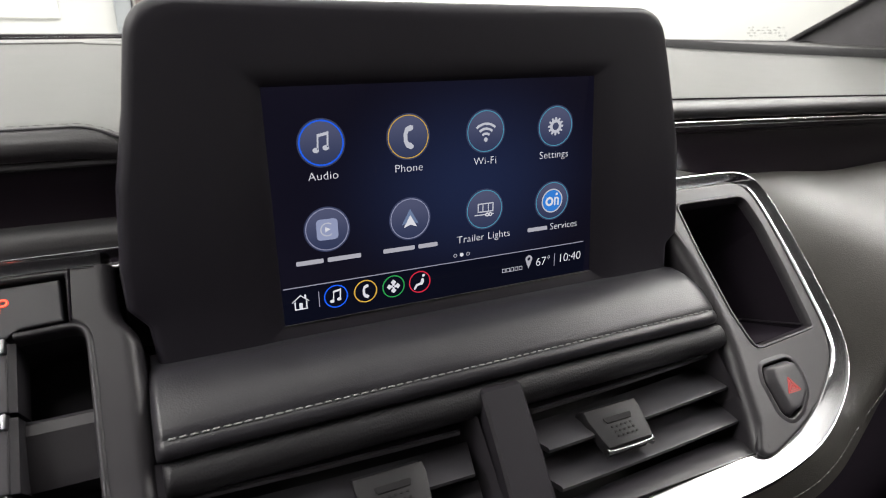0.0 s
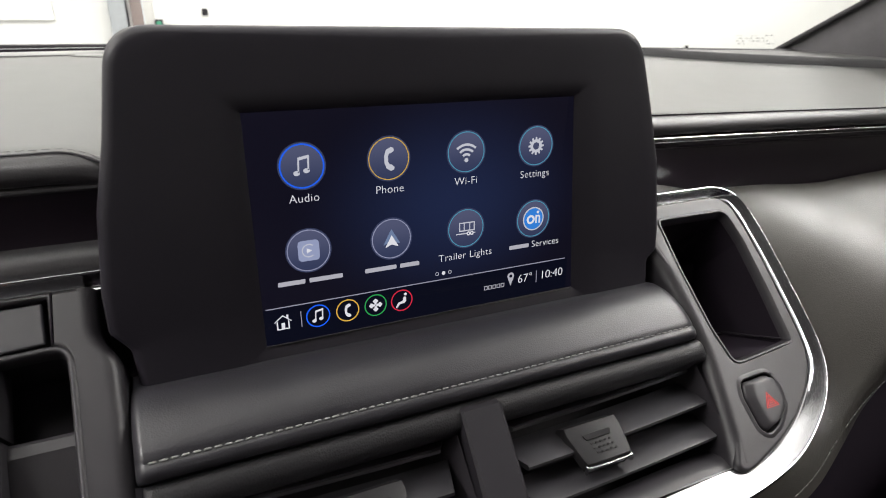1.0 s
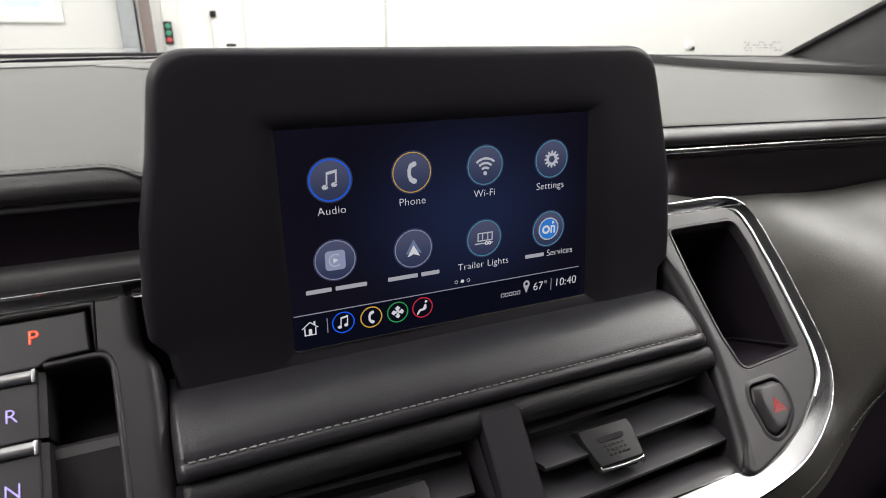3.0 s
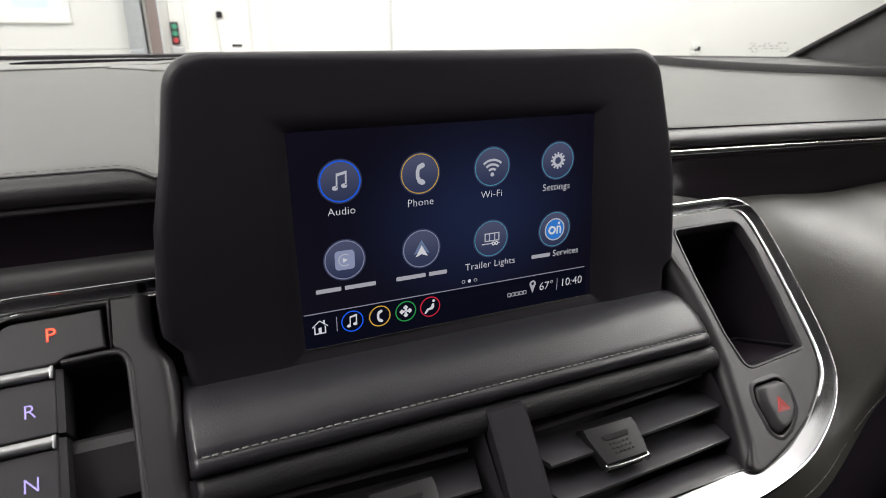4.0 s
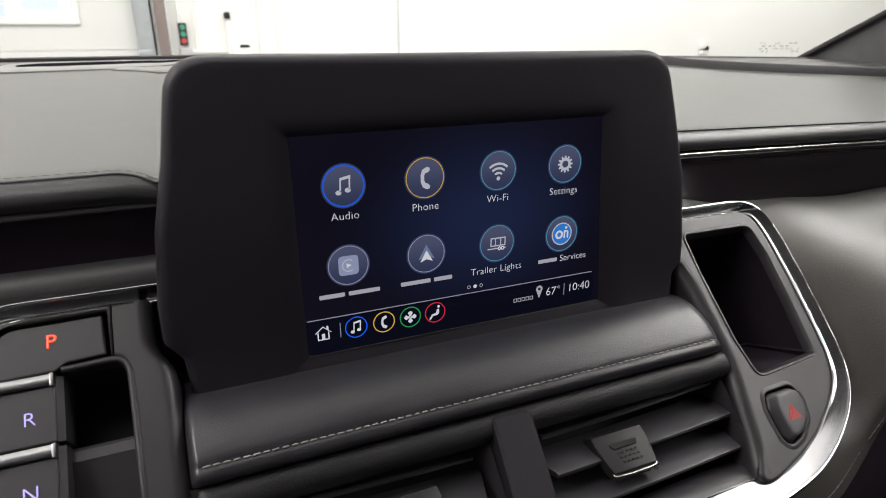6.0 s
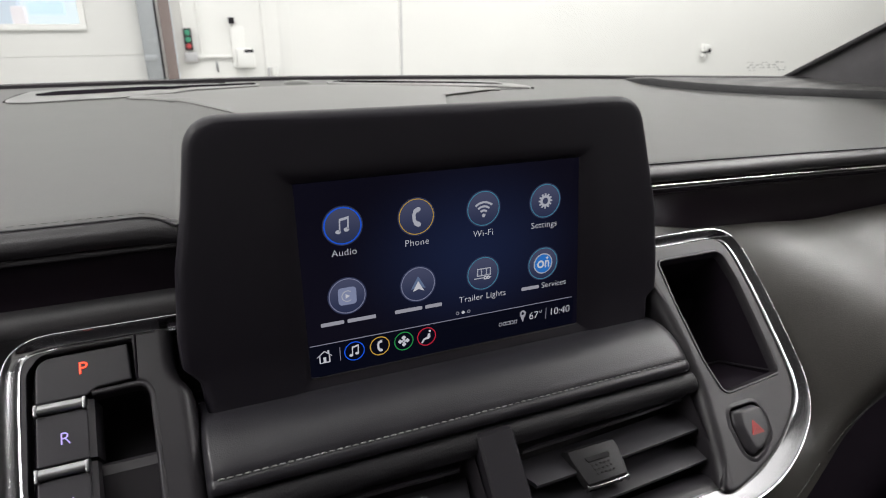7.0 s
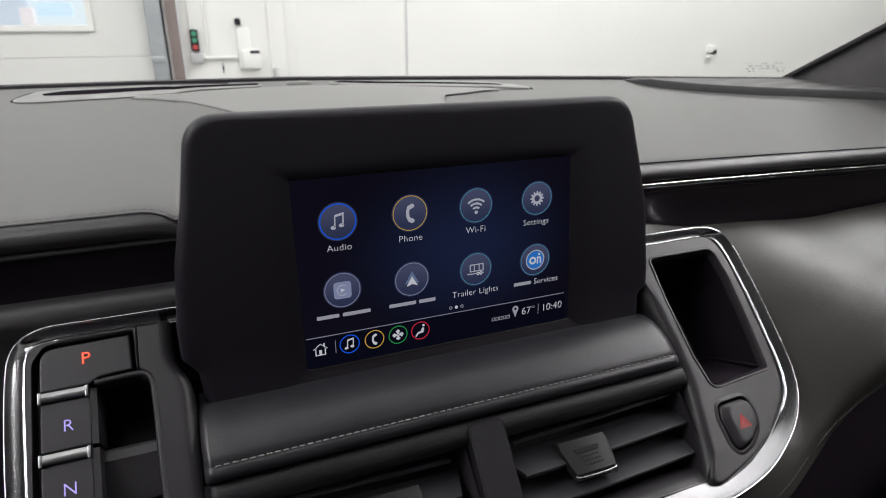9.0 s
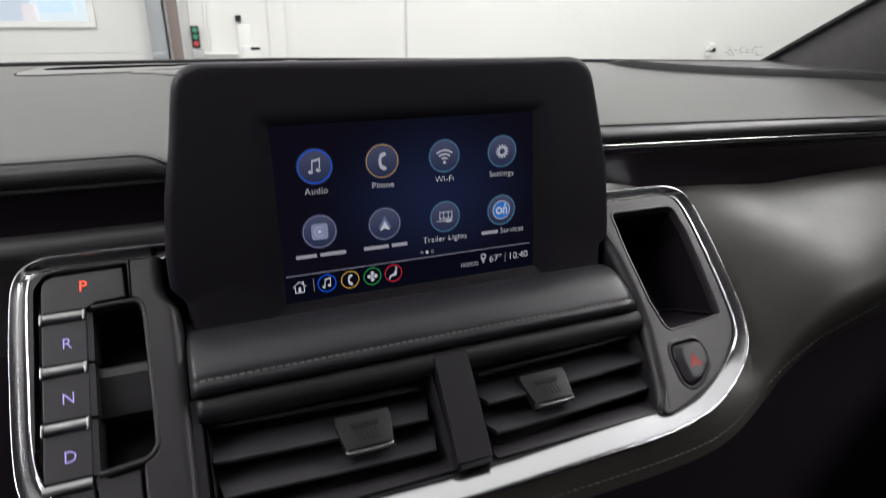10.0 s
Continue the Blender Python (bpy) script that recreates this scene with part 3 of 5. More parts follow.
for a in (0, 20, 40, 60, 80, 90):
    r, h = 0.017 * math.cos(radians(a)) + 0.0002, 0.0045 * math.sin(radians(a))
    sun_rings.append([on_top(0.0 + r * math.cos(k * math.pi / 16), 0.478 + 0.7 * r * math.sin(k * math.pi / 16), h) for k in range(32)])
part("sun_sensor", loft("sun_sensor", sun_rings, M_CAP, caps=(False, True)), dash, label="small domed sun sensor")
GRILLE = spline([(0.447, 0.414), (0.438, 0.372), (0.441, 0.335), (0.461, 0.299), (0.495, 0.267), (0.5405, 0.2394), (0.589, 0.2155), (0.6545, 0.182), (0.71, 0.155)], 60)
faces, tops = [], []
for k, q in enumerate(GRILLE):
    h = 0.0095 * min(1.0, k / 10)
    z = top_z(q.x, q.y)
    faces.append([(q.x, q.y - 0.0006, z - 0.003), (q.x, q.y, z + 0.0002), (q.x + 0.0004, q.y + 0.0012, z + 0.4 * h), (q.x + 0.001, q.y + 0.003, z + 0.85 * h), (q.x + 0.0016, q.y + 0.0050, z + h)])
    ex, ey = min(0.72, q.x + 0.03), max(q.y + 0.006, far_y(min(0.72, q.x + 0.03)) + 0.006)
    tops.append([(q.x + 0.0016 + (ex - q.x - 0.0016) * f, q.y + 0.005 + (ey - q.y - 0.005) * f, z + h + (top_z(ex, ey) + 0.002 - z - h) * f) for f in (0, 0.1, 0.3, 0.55, 0.8, 1.0)])
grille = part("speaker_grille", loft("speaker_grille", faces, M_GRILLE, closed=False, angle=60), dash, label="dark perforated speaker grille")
part("grille_top", loft("grille_top", tops, M_GRILLE_LIT, closed=False, angle=60), grille, label="perforated grille top in the lit mesh colour")

part("core", block("core", -0.95, -0.10, 0.034, 0.09, -0.10, 0.002, M_BLACK), dash)
part("core", block("core", 0.10, 0.75, 0.052, 0.10, -0.12, -0.012, M_BLACK), dash)

# stitched pad nose, trim strips on both sides of the display
def side_strip(name, profile, xs, shape, material, end=None, angle=40):
    rings = []
    for i, x in enumerate(xs):
        y0, z0 = shape(x)
        k = 1.0
        if end and end[1] * (end[0] - x) < end[2]:
            k = math.sqrt(max(0.0, 1 - (1 - end[1] * (end[0] - x) / end[2]) ** 2))
        ring = []
        for dy, dz in profile:
            ring.append((x, y0 + (dy if dy > 0.004 else 0.004 + (dy - 0.004) * k), z0 + dz * (0.35 + 0.65 * k)))
        rings.append(ring)
    return loft(name, rings, material, closed=False, angle=angle)


LX = [-0.95 + 0.78 * i / 16 for i in range(16)] + [-0.17 + 0.0257 * i / 16 for i in range(17)]
RX = [0.13 + 0.62 * i / 40 for i in range(41)]
NOSE = [(0.004, -0.0006), (0.0, 0.0), (-0.0035, -0.0009), (-0.0068, -0.0032), (-0.0088, -0.0065), (-0.009, -0.0095), (-0.0075, -0.0118), (-0.004, -0.0126), (0.006, -0.0126)]
left_front = lambda x: (0.0250, 0.0098 - 0.0030 * min(1.0, max(0.0, (x + 0.166) / 0.022)) ** 2)
straight_front = lambda x: (0.0227, 0.010)
right_front = front_yz
part("edge_roll", side_strip("edge_roll", NOSE, LX + [-0.1435 + 0.0005 * i for i in range(12)], left_front, M_NOSE, (-0.1380, 1, 0.006)), dash, label="black leather edge roll")
part("edge_roll", side_strip("edge_roll", NOSE, RX, right_front, M_NOSE), dash, label="black leather edge roll")
part("stitching", stitches("stitching", [(x, front_yz(x)[0] + 0.0050, front_yz(x)[1] + 0.0009) for x in LX[2:]], 0.0034, 0.0014, 0.00015, M_THREAD_DARK), dash)
part("stitching", stitches("stitching", [(x, front_yz(x)[0] + 0.004, front_yz(x)[1] + 0.0007) for x in [0.14 + 0.01 * i for i in range(58)]], 0.0040, 0.0022, 0.00016, M_THREAD_DARK), dash)
part("seam", tube("seam", [(x, front_yz(x)[0] + 0.0003, front_yz(x)[1] - 0.0001) for x in LX], 0.0007, M_BLACK, 6), dash)
part("seam", tube("seam", [(x, front_yz(x)[0] + 0.0003, front_yz(x)[1] - 0.0001) for x in [0.13 + 0.02 * i for i in range(30)]], 0.0009, M_VOID, 6), dash)
# bright and gloss strips
THIN = [(-0.0072, -0.0128), (-0.0084, -0.0136), (-0.0086, -0.0148), (-0.0076, -0.0158), (-0.004, -0.016)]
part("bright_strip", tube("bright_strip", [(x, right_front(x)[0] - 0.0080, right_front(x)[1] - 0.0142) for x in RX], 0.0006, M_POLISHED, 10), dash, label="thin bright chrome strip")
part("bright_strip", tube("bright_strip", [(x, right_front(x)[0] - 0.0048, right_front(x)[1] - 0.0176) for x in RX], 0.0003, M_SATIN, 8), dash, label="hair-thin satin strip")
part("accent_strip", side_strip("accent_strip", [(y + 0.0025, z) for y, z in THIN], LX, straight_front, M_NOSE), dash, label="thin gloss strip")
GL = [(0.006, -0.0120), (0.0, -0.0130), (-0.003, -0.0165), (-0.0035, -0.02), (-0.0035, -0.0215), (-0.0015, -0.0225), (0.0, -0.026), (0.001, -0.034), (0.002, -0.05), (0.003, -0.085)]
part("gloss_panel", side_strip("gloss_panel", [(0.006, -0.0118), (-0.0025, -0.0122), (-0.003, -0.0150), (-0.001, -0.020), (0.001, -0.028), (0.002, -0.038), (0.001, -0.0450), (0.006, -0.0465)], LX, straight_front, M_GLOSS), dash, label="gloss black trim panel")
part("gloss_panel", side_strip("gloss_panel", GL, RX, right_front, M_GLOSS), dash, label="gloss black trim panel")
part("lower_roll", side_strip("lower_roll", [(0.002, -0.0402), (-0.001, -0.0408), (-0.0040, -0.0424), (-0.0066, -0.0450), (-0.0080, -0.0480), (-0.0080, -0.0506), (-0.0060, -0.0532), (-0.003, -0.0560), (0.001, -0.064), (0.006, -0.085), (0.012, -0.13)], LX, straight_front, M_SOFT), dash, label="soft black roll under the gloss panel")

# lower leather panels beside and under the console
STITCH = [(-0.30, -0.1798), (0.0, -0.1808), (0.1016, -0.1805), (0.1400, -0.1796), (0.1730, -0.1770), (0.1980, -0.1710), (0.2165, -0.1636), (0.2409, -0.1523), (0.2650, -0.1412), (0.3007, -0.1296), (0.3527, -0.1200), (0.4032, -0.1130), (0.48, -0.100), (0.57, -0.088), (0.75, -0.08)]
low = spline(STITCH, 150)


def fasc(u, v, w):
    return FASC @ Vector((u, v, w))


EDGE = [(0.10, 0.034), (0.175, 0.0340), (0.212, 0.0335), (0.242, 0.0320), (0.276, 0.0282), (0.327, 0.0242), (0.3654, 0.0228), (0.4124, 0.0246), (0.4655, 0.0258), (0.507, 0.0262), (0.58, 0.030), (0.80, 0.036)]


def up_edge(x):
    """How far up the slope the right leather panel reaches, under the gloss strip."""
    return float(np.interp(x, [e[0] for e in EDGE], [e[1] for e in EDGE]))


LOWX, LOWV = [p.x for p in low], [p.y for p in low]


def knee_w(x, v):
    """How far the right leather panel stands out of the console's slope."""
    v0 = float(np.interp(x, LOWX, LOWV))
    t = min(1.0, max(0.0, (v - v0) / (up_edge(x) - v0)))
    s = min(1.0, max(0.0, (x - 0.218) / 0.13))
    bulge = 0.030 * s * s * (3 - 2 * s)
    near = -0.014 * math.exp(-((x - 0.222) / 0.042) ** 2) * min(1.0, 5 * t)
    win = max(0.0, min(1.0, (x - 0.19) / 0.08))
    flare = -0.010 * win * win * (3 - 2 * win) * max(0.0, (t - 0.6) / 0.4) ** 2
    curl = 1 - min(1.0, max(0.0, v - v0) / (0.048 - 0.022 * s))
    return -0.0035 - 0.0165 * curl ** 2.2 + near + bulge * math.sin(math.pi * t ** 0.44) ** 1.3 - 0.008 * s * t * t + flare


def leather(name, xs, lower, upper, rim, label=""):
    rings = []
    for x in xs:
        v0, v1 = lower(x), upper(x)
        ring = [fasc(x, v0 + (v1 - v0) * k / 24, knee_w(x, v0 + (v1 - v0) * k / 24)) for k in range(25)]
        if rim:
            ring += [fasc(x, v1 + 0.003, knee_w(x, v1) - 0.004), fasc(x, v1 + 0.003, -0.03)]
        rings.append(ring)
    return part(name, loft(name, rings, M_KNEE, closed=False, angle=60), dash, label=label)


def stitch_v(x):
    return float(np.interp(x, LOWX, LOWV))


def under_chrome(x):
    """Where the lower panel tucks in behind the surround's edge."""
    return float(np.interp(x, [0.0, 0.1146, 0.1383, 0.1630, 0.1890, 0.2118, 0.2265, 0.2325, 0.2368], [-0.1565, -0.1560, -0.1545, -0.1510, -0.1415, -0.1285, -0.113, -0.102, -0.070]))


XK = 0.2368
knee = leather("knee_panel", [XK + (0.75 - XK) * (k / 90) ** 1.3 for k in range(91)], stitch_v, up_edge, True, "grey-black leather lower panel")
lower_knee = leather("lower_leather", [-0.30 + (XK + 0.30) * k / 120 for k in range(121)], stitch_v, under_chrome, False)
leather("upper_leather", [0.10 + (XK - 0.10) * k / 30 for k in range(31)], lambda x: 0.0150, up_edge, True)
for host, x0, x1 in ((knee, XK, 0.75), (lower_knee, -0.30, XK)):
    run = [p for p in low if x0 <= p.x <= x1]
    part("stitching", stitches("stitching", [fasc(p.x, p.y + 0.0065, knee_w(p.x, p.y + 0.0065) + 0.0002) for p in run], 0.0040, 0.0012, 0.00042, M_THREAD_DARK), host)
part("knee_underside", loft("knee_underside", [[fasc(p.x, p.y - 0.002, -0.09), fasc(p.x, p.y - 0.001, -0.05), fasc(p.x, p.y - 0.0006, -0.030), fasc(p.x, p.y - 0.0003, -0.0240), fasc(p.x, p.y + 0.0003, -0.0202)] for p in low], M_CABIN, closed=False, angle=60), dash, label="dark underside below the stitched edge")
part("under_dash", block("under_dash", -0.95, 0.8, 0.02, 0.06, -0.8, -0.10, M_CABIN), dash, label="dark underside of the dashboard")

# ---- windshield and pillar ----
shield = thing("windshield", "clear curved windshield with small printed marks", "windshield", kind="structure")
rings = []
for i in range(25):
    x = -0.78 + 1.5 * i / 24
    rings.append([(x * (1 - 0.12 * t), far_y(x) + 0.012 - 0.82 * t, top_z(x, far_y(x)) + 0.003 + 0.5 * t) for t in (0, 0.25, 0.5, 0.75, 1.0)])
glass = part("glass", loft("glass", rings, M_GLASS, closed=False), shield)
glass.visible_shadow = False

rng = random.Random(4)
for r in range(4):
    dx = 0.004 * (r % 2)
    while dx < (0.058, 0.050, 0.066, 0.060)[r]:
        wbar = rng.uniform(0.002, 0.007)
        x = 0.655 + dx
        if rng.random() < 0.8:
            part("printed_bar", block("printed_bar", x, x + wbar, 0.3918 - 0.25 * dx, 0.3922 - 0.25 * dx, 0.0556 - 0.0038 * r, 0.0568 - 0.0038 * r, M_MARK), shield)
        dx += wbar + rng.uniform(0.001, 0.006)

pillar = thing("a_pillar", "dark grey fabric windshield pillar trim", "pillar")
prof = [(-0.006, 0.012, 0.004), (0.0, 0.0, 0.0), (-0.002, -0.03, -0.006), (0.004, -0.09, -0.02), (0.03, -0.15, -0.04), (0.09, -0.18, -0.06), (0.12, -0.1, -0.03), (0.1, 0.02, 0.0)]
base = Vector((0.694, 0.345, 0.030))
way = Vector((0.135, -0.74, 0.442))
rings = [[base + way * s + Vector(p) * (1 - 0.25 * max(0, s)) for p in prof] for s in (-0.12, 0.0, 0.2, 0.4, 0.7, 1.0)]
part("trim_cover", loft("trim_cover", rings, M_PILLAR, caps=(True, True), angle=50), pillar)
# Block added beside the pillar to keep bright reflections off the pad's right end.
rows = [[base + way * f + Vector(q) for q in ((0.02, 0.0, -0.004), (0.16, 0.03, -0.004), (0.16, 0.03, -0.14), (0.02, 0.0, -0.10))] for f in (-0.03, 0.1, 0.25, 0.4)]
part("corner_blocker", loft("corner_blocker", rows, M_PILLAR, caps=(True, True), angle=40), pillar)
part("rubber_edge", tube("rubber_edge", [base + way * s + Vector((-0.006, 0.008, 0.004)) for s in (-0.1, 0.2, 0.5, 1.0)], 0.004, M_BLACK), pillar)

# ---- console fascia ----
console = thing("center_console_trim", "centre console fascia with a chrome surround", "console trim", FASC)
# outer and inner edge of the surround, pair by pair
PAIRS = [((0.0, 0.0213), (0.0, 0.0146)), ((0.10, 0.0213), (0.10, 0.0146)), ((0.195, 0.0213), (0.195, 0.0146)), ((0.2110, 0.0211), (0.2085, 0.0146)), ((0.2226, 0.0192), (0.2180, 0.0138)), ((0.2304, 0.0140), (0.2235, 0.0095)), ((0.2345, 0.0050), (0.2262, 0.0030)), ((0.2364, -0.0085), (0.2275, -0.0095)), ((0.2365, -0.0362), (0.2274, -0.0366)), ((0.2350, -0.0661), (0.2258, -0.0668)), ((0.2328, -0.0900), (0.2240, -0.0880)), ((0.2291, -0.1050), (0.2216, -0.0990)), ((0.2230, -0.1165), (0.2165, -0.1085)), ((0.2120, -0.1290), (0.2055, -0.1200)), ((0.1960, -0.1402), (0.1890, -0.1315)), ((0.1790, -0.1490), (0.1720, -0.1388)), ((0.1616, -0.1545), (0.1560, -0.1425)), ((0.1412, -0.1583), (0.1380, -0.1438)), ((0.1200, -0.1604), (0.1190, -0.1437)), ((0.0950, -0.1608), (0.0945, -0.1443)), ((0.05, -0.1614), (0.0473, -0.1460)), ((0.0, -0.1622), (0.0, -0.1474))]
PAIRS += [((-0.05, -0.1618), (-0.05, -0.1470)), ((-0.1096, -0.1600), (-0.105, -0.1450)), ((-0.1400, -0.1578), (-0.134, -0.1430)), ((-0.165, -0.1530), (-0.158, -0.1400)), ((-0.190, -0.1430), (-0.183, -0.1315)), ((-0.2100, -0.1290), (-0.203, -0.1190)), ((-0.2220, -0.1150), (-0.2135, -0.1075)), ((-0.2275, -0.1020), (-0.219, -0.0970)), ((-0.2298, -0.0820), (-0.2215, -0.0815)), ((-0.2308, -0.0566), (-0.2222, -0.0584)), ((-0.2316, -0.0300), (-0.2229, -0.0290)), ((-0.2315, -0.0076), (-0.2232, -0.0084)), ((-0.2306, 0.0050), (-0.2230, 0.0035)), ((-0.2280, 0.0125), (-0.2219, 0.0084)), ((-0.2232, 0.0175), (-0.2186, 0.0123)), ((-0.2170, 0.0204), (-0.2122, 0.0144)), ((-0.2095, 0.0213), (-0.205, 0.0148)), ((-0.198, 0.0213), (-0.1965, 0.0148)), ((-0.10, 0.0213), (-0.10, 0.0146))]


def loop_through(points, each=18):
    """A smooth closed curve with the same number of points between each two of the given ones."""
    p = [Vector(q) for q in points]
    out = []
    for i in range(len(p)):
        a, b, c, d = p[i - 1], p[i], p[(i + 1) % len(p)], p[(i + 2) % len(p)]
        for k in range(each):
            t = k / each
            out.append(0.5 * (2 * b + (c - a) * t + (2 * a - 5 * b + 4 * c - d) * t * t + (3 * b - a - 3 * c + d) * t ** 3))
    for _ in range(40):
        out = [(out[i - 1] + 2 * q + out[(i + 1) % len(out)]) / 4 for i, q in enumerate(out)]
    return out


ring0, ring1 = loop_through([a for a, b in PAIRS]), loop_through([b for a, b in PAIRS])


def surround(off):
    """The outline of the surround, drawn in by off of its full width."""
    return [a.lerp(b, off / 0.0116) for a, b in zip(ring0, ring1)]


# profile: inset, then the height at the right, at the left, along the top and along the bottom
PROFILE = ((-0.001, -0.03, -0.03, -0.03, -0.03), (-0.0005, 0.0014, 0.0014, 0.0016, 0.0008), (0, 0.0024, 0.0024, 0.0025, 0.0017), (0.0003, 0.00282, 0.0028, 0.00268, 0.0021), (0.0008, 0.0029, 0.0029, 0.00275, 0.0022), (0.0013, 0.0027, 0.0028, 0.0028, 0.00205), (0.0017, 0.0024, 0.0027, 0.0026, 0.0019), (0.0026, 0.002, 0.0025, 0.0014, 0.0014), (0.0033, 0.0017, 0.0023, 0, 0.001), (0.005, 0.001, 0.0016, -0.0022, 0.0001), (0.0075, 0.0002, 0.0003, -0.004, -0.0015), (0.0093, -0.0002, -0.0002, -0.0044, -0.0028), (0.01, -0.00012, -0.0002, -0.0044, -0.0034), (0.0105, 8e-05, 0.0001, -0.0044, -0.0038), (0.011, 0.00012, 0.0002, -0.0044, -0.0044), (0.0116, -0.0006, -0.0006, -0.0048, -0.0052), (0.0118, -0.012, -0.012, -0.012, -0.014))
# how far each stretch belongs to the top, to the bottom and to the left side
SHARES = []
for i in range(len(ring0)):
    t = (ring0[(i + 1) % len(ring0)] - ring0[i - 1]).normalized()
    SHARES.append(Vector([min(1.0, max(0.0, k)) for k in ((t.x - 0.6) / 0.38, (-t.x - 0.6) / 0.38, (t.y - 0.3) / 0.5)]))
for _ in range(60):
    SHARES = [(SHARES[i - 1] + 2 * q + SHARES[(i + 1) % len(SHARES)]) / 4 for i, q in enumerate(SHARES)]
bands = []
for off, w_side, w_left, w_top, w_low in PROFILE:
    row = []
    for i, p in enumerate(surround(off)):
        top, bottom, left = SHARES[i]
        row.append((p.x, p.y, w_side + (w_left - w_side) * left * (1 - top) * (1 - bottom) + (w_top - w_side) * top + (w_low - w_side) * bottom))
    bands.append(row)
part("chrome_surround", loft("chrome_surround", bands, M_CHROME, angle=40), console, label="polished chrome surround")

# left plate with the shifter opening; right plate with bin and button openings
left_rim = [(-0.2222, -0.20), (-0.2228, 0.004), (-0.2165, 0.0130), (-0.205, 0.0150), (-0.1612, 0.0150), (-0.1612, -0.004), (-0.1595, -0.0115), (-0.1550, -0.0185), (-0.1538, -0.03), (-0.1532, -0.20)]
shift_hole = rounded([(-0.2212, -0.185), (-0.2212, 0.0112), (-0.1748, 0.0122), (-0.1744, -0.0092), (-0.1682, -0.0120), (-0.1668, -0.0985), (-0.1735, -0.1005), (-0.1735, -0.185)], [0.002, 0.008, 0.001, 0.002, 0.006, 0.006, 0.001, 0.001], 5)
part("left_plate", plate("left_plate", [rounded(left_rim, [0, 0.01, 0.008, 0.006, 0.001, 0.004, 0.004, 0.006, 0.01, 0], 5), shift_hole], M_PANEL, 0.012, 0.0018, -0.012, 4), console, label="graphite plastic side plate")
rows = []
for p in spline([(-0.1562, 0.0148), (-0.1562, -0.004), (-0.1545, -0.0115), (-0.1500, -0.0185), (-0.1488, -0.03), (-0.1485, -0.09), (-0.1482, -0.20)], 50):
    rows.append([(p.x - 0.0072, p.y, 0.00012)] + [(p.x - 0.0062 + 0.0062 * math.sin(radians(a)), p.y, 0.00012 - 0.0062 * (1 - math.cos(radians(a)))) for a in (0, 15, 30, 45, 60, 75, 90)] + [(p.x + 0.0004, p.y, -0.03)])
part("rounded_shoulder", loft("rounded_shoulder", rows, M_PANEL, closed=False, angle=60), console)
right_rim = [(0.1395, 0.0150), (0.2085, 0.0150), (0.2178, 0.0140), (0.2233, 0.0095), (0.2260, 0.0030), (0.2273, -0.0095), (0.2272, -0.0366), (0.2256, -0.0668), (0.2238, -0.0880), (0.2214, -0.0990), (0.2163, -0.1085), (0.2053, -0.1200), (0.1888, -0.1315), (0.1718, -0.1395), (0.1550, -0.1450), (0.1440, -0.1482), (0.1381, -0.1490), (0.1340, -0.1472), (0.1325, -0.1432), (0.1418, -0.128), (0.1470, -0.105), (0.1510, -0.085), (0.1510, -0.055), (0.1495, -0.03), (0.1460, -0.015)]
bin_line = rounded([(0.1597, 0.0026), (0.2165, 0.0024), (0.2190, -0.02), (0.2172, -0.055), (0.2140, -0.0895), (0.1640, -0.0930), (0.1600, -0.07), (0.1588, -0.03)], [0.004, 0.007, 0.01, 0.01, 0.004, 0.006, 0.01, 0.01], 5)
haz_line = rounded([(0.1610, -0.1046), (0.1822, -0.1040), (0.1842, -0.1125), (0.1820, -0.1225), (0.1715, -0.1308), (0.1630, -0.1336), (0.1592, -0.1300), (0.1583, -0.1130)], [0.005, 0.005, 0.008, 0.008, 0.006, 0.005, 0.006, 0.008], 6)


def grown(pts, d):
    pts = [Vector(p) for p in pts]
    area = sum(a.x * b.y - b.x * a.y for a, b in zip(pts, pts[1:] + pts[:1]))
    out = []
    for i, p in enumerate(pts):
        t = (pts[(i + 1) % len(pts)] - pts[i - 1]).normalized()
        nrm = Vector((t.y, -t.x)) * (1 if area > 0 else -1)
        out.append(tuple(p + nrm * d))
    return out


right_plate = part("right_plate", plate("right_plate", [rounded(right_rim, 0.03, 8), bin_line, grown(haz_line, 0.0012)], M_PANEL, 0.012, 0.0024, -0.012, 4), console, label="graphite plastic side plate")

SHOULDER = spline([(0.1405, 0.0), (0.1430, -0.015), (0.1452, -0.03), (0.1464, -0.055), (0.1456, -0.085), (0.1418, -0.105), (0.1368, -0.128), (0.1330, -0.1395), (0.1318, -0.1440)], 60)
rings = []
for p in SHOULDER:
    rings.append([(p.x + 0.0085, p.y, 0.00012)] + [(p.x + 0.0075 - 0.0075 * math.sin(radians(a)), p.y, 0.00012 - 0.0075 * (1 - math.cos(radians(a)))) for a in (0, 15, 30, 45, 60, 75, 90)] + [(p.x - 0.0006, p.y, -0.03)])
part("rounded_shoulder", loft("rounded_shoulder", rings, M_PANEL, closed=False, angle=60), right_plate)

# phone bin: a deep tray let into the right plate
rings = []
for g, w in ((-0.0014, -0.0045), (-0.0018, -0.012), (-0.003, -0.055), (-0.006, -0.06)):
    rings.append([(x, y, w) for x, y in grown(bin_line, g)])
part("bin_rim", loft("bin_rim", [[(x, y, w) for x, y in grown(bin_line, g)] for g, w in ((0.0022, -0.0004), (0.0014, 0.0007), (0.0004, 0.0006), (-0.0003, -0.0006), (-0.0009, -0.0024), (-0.0016, -0.0055))], M_PANEL), console)
part("storage_bin", loft("storage_bin", rings, M_BIN, caps=(False, True)), console, label="deep black storage tray")
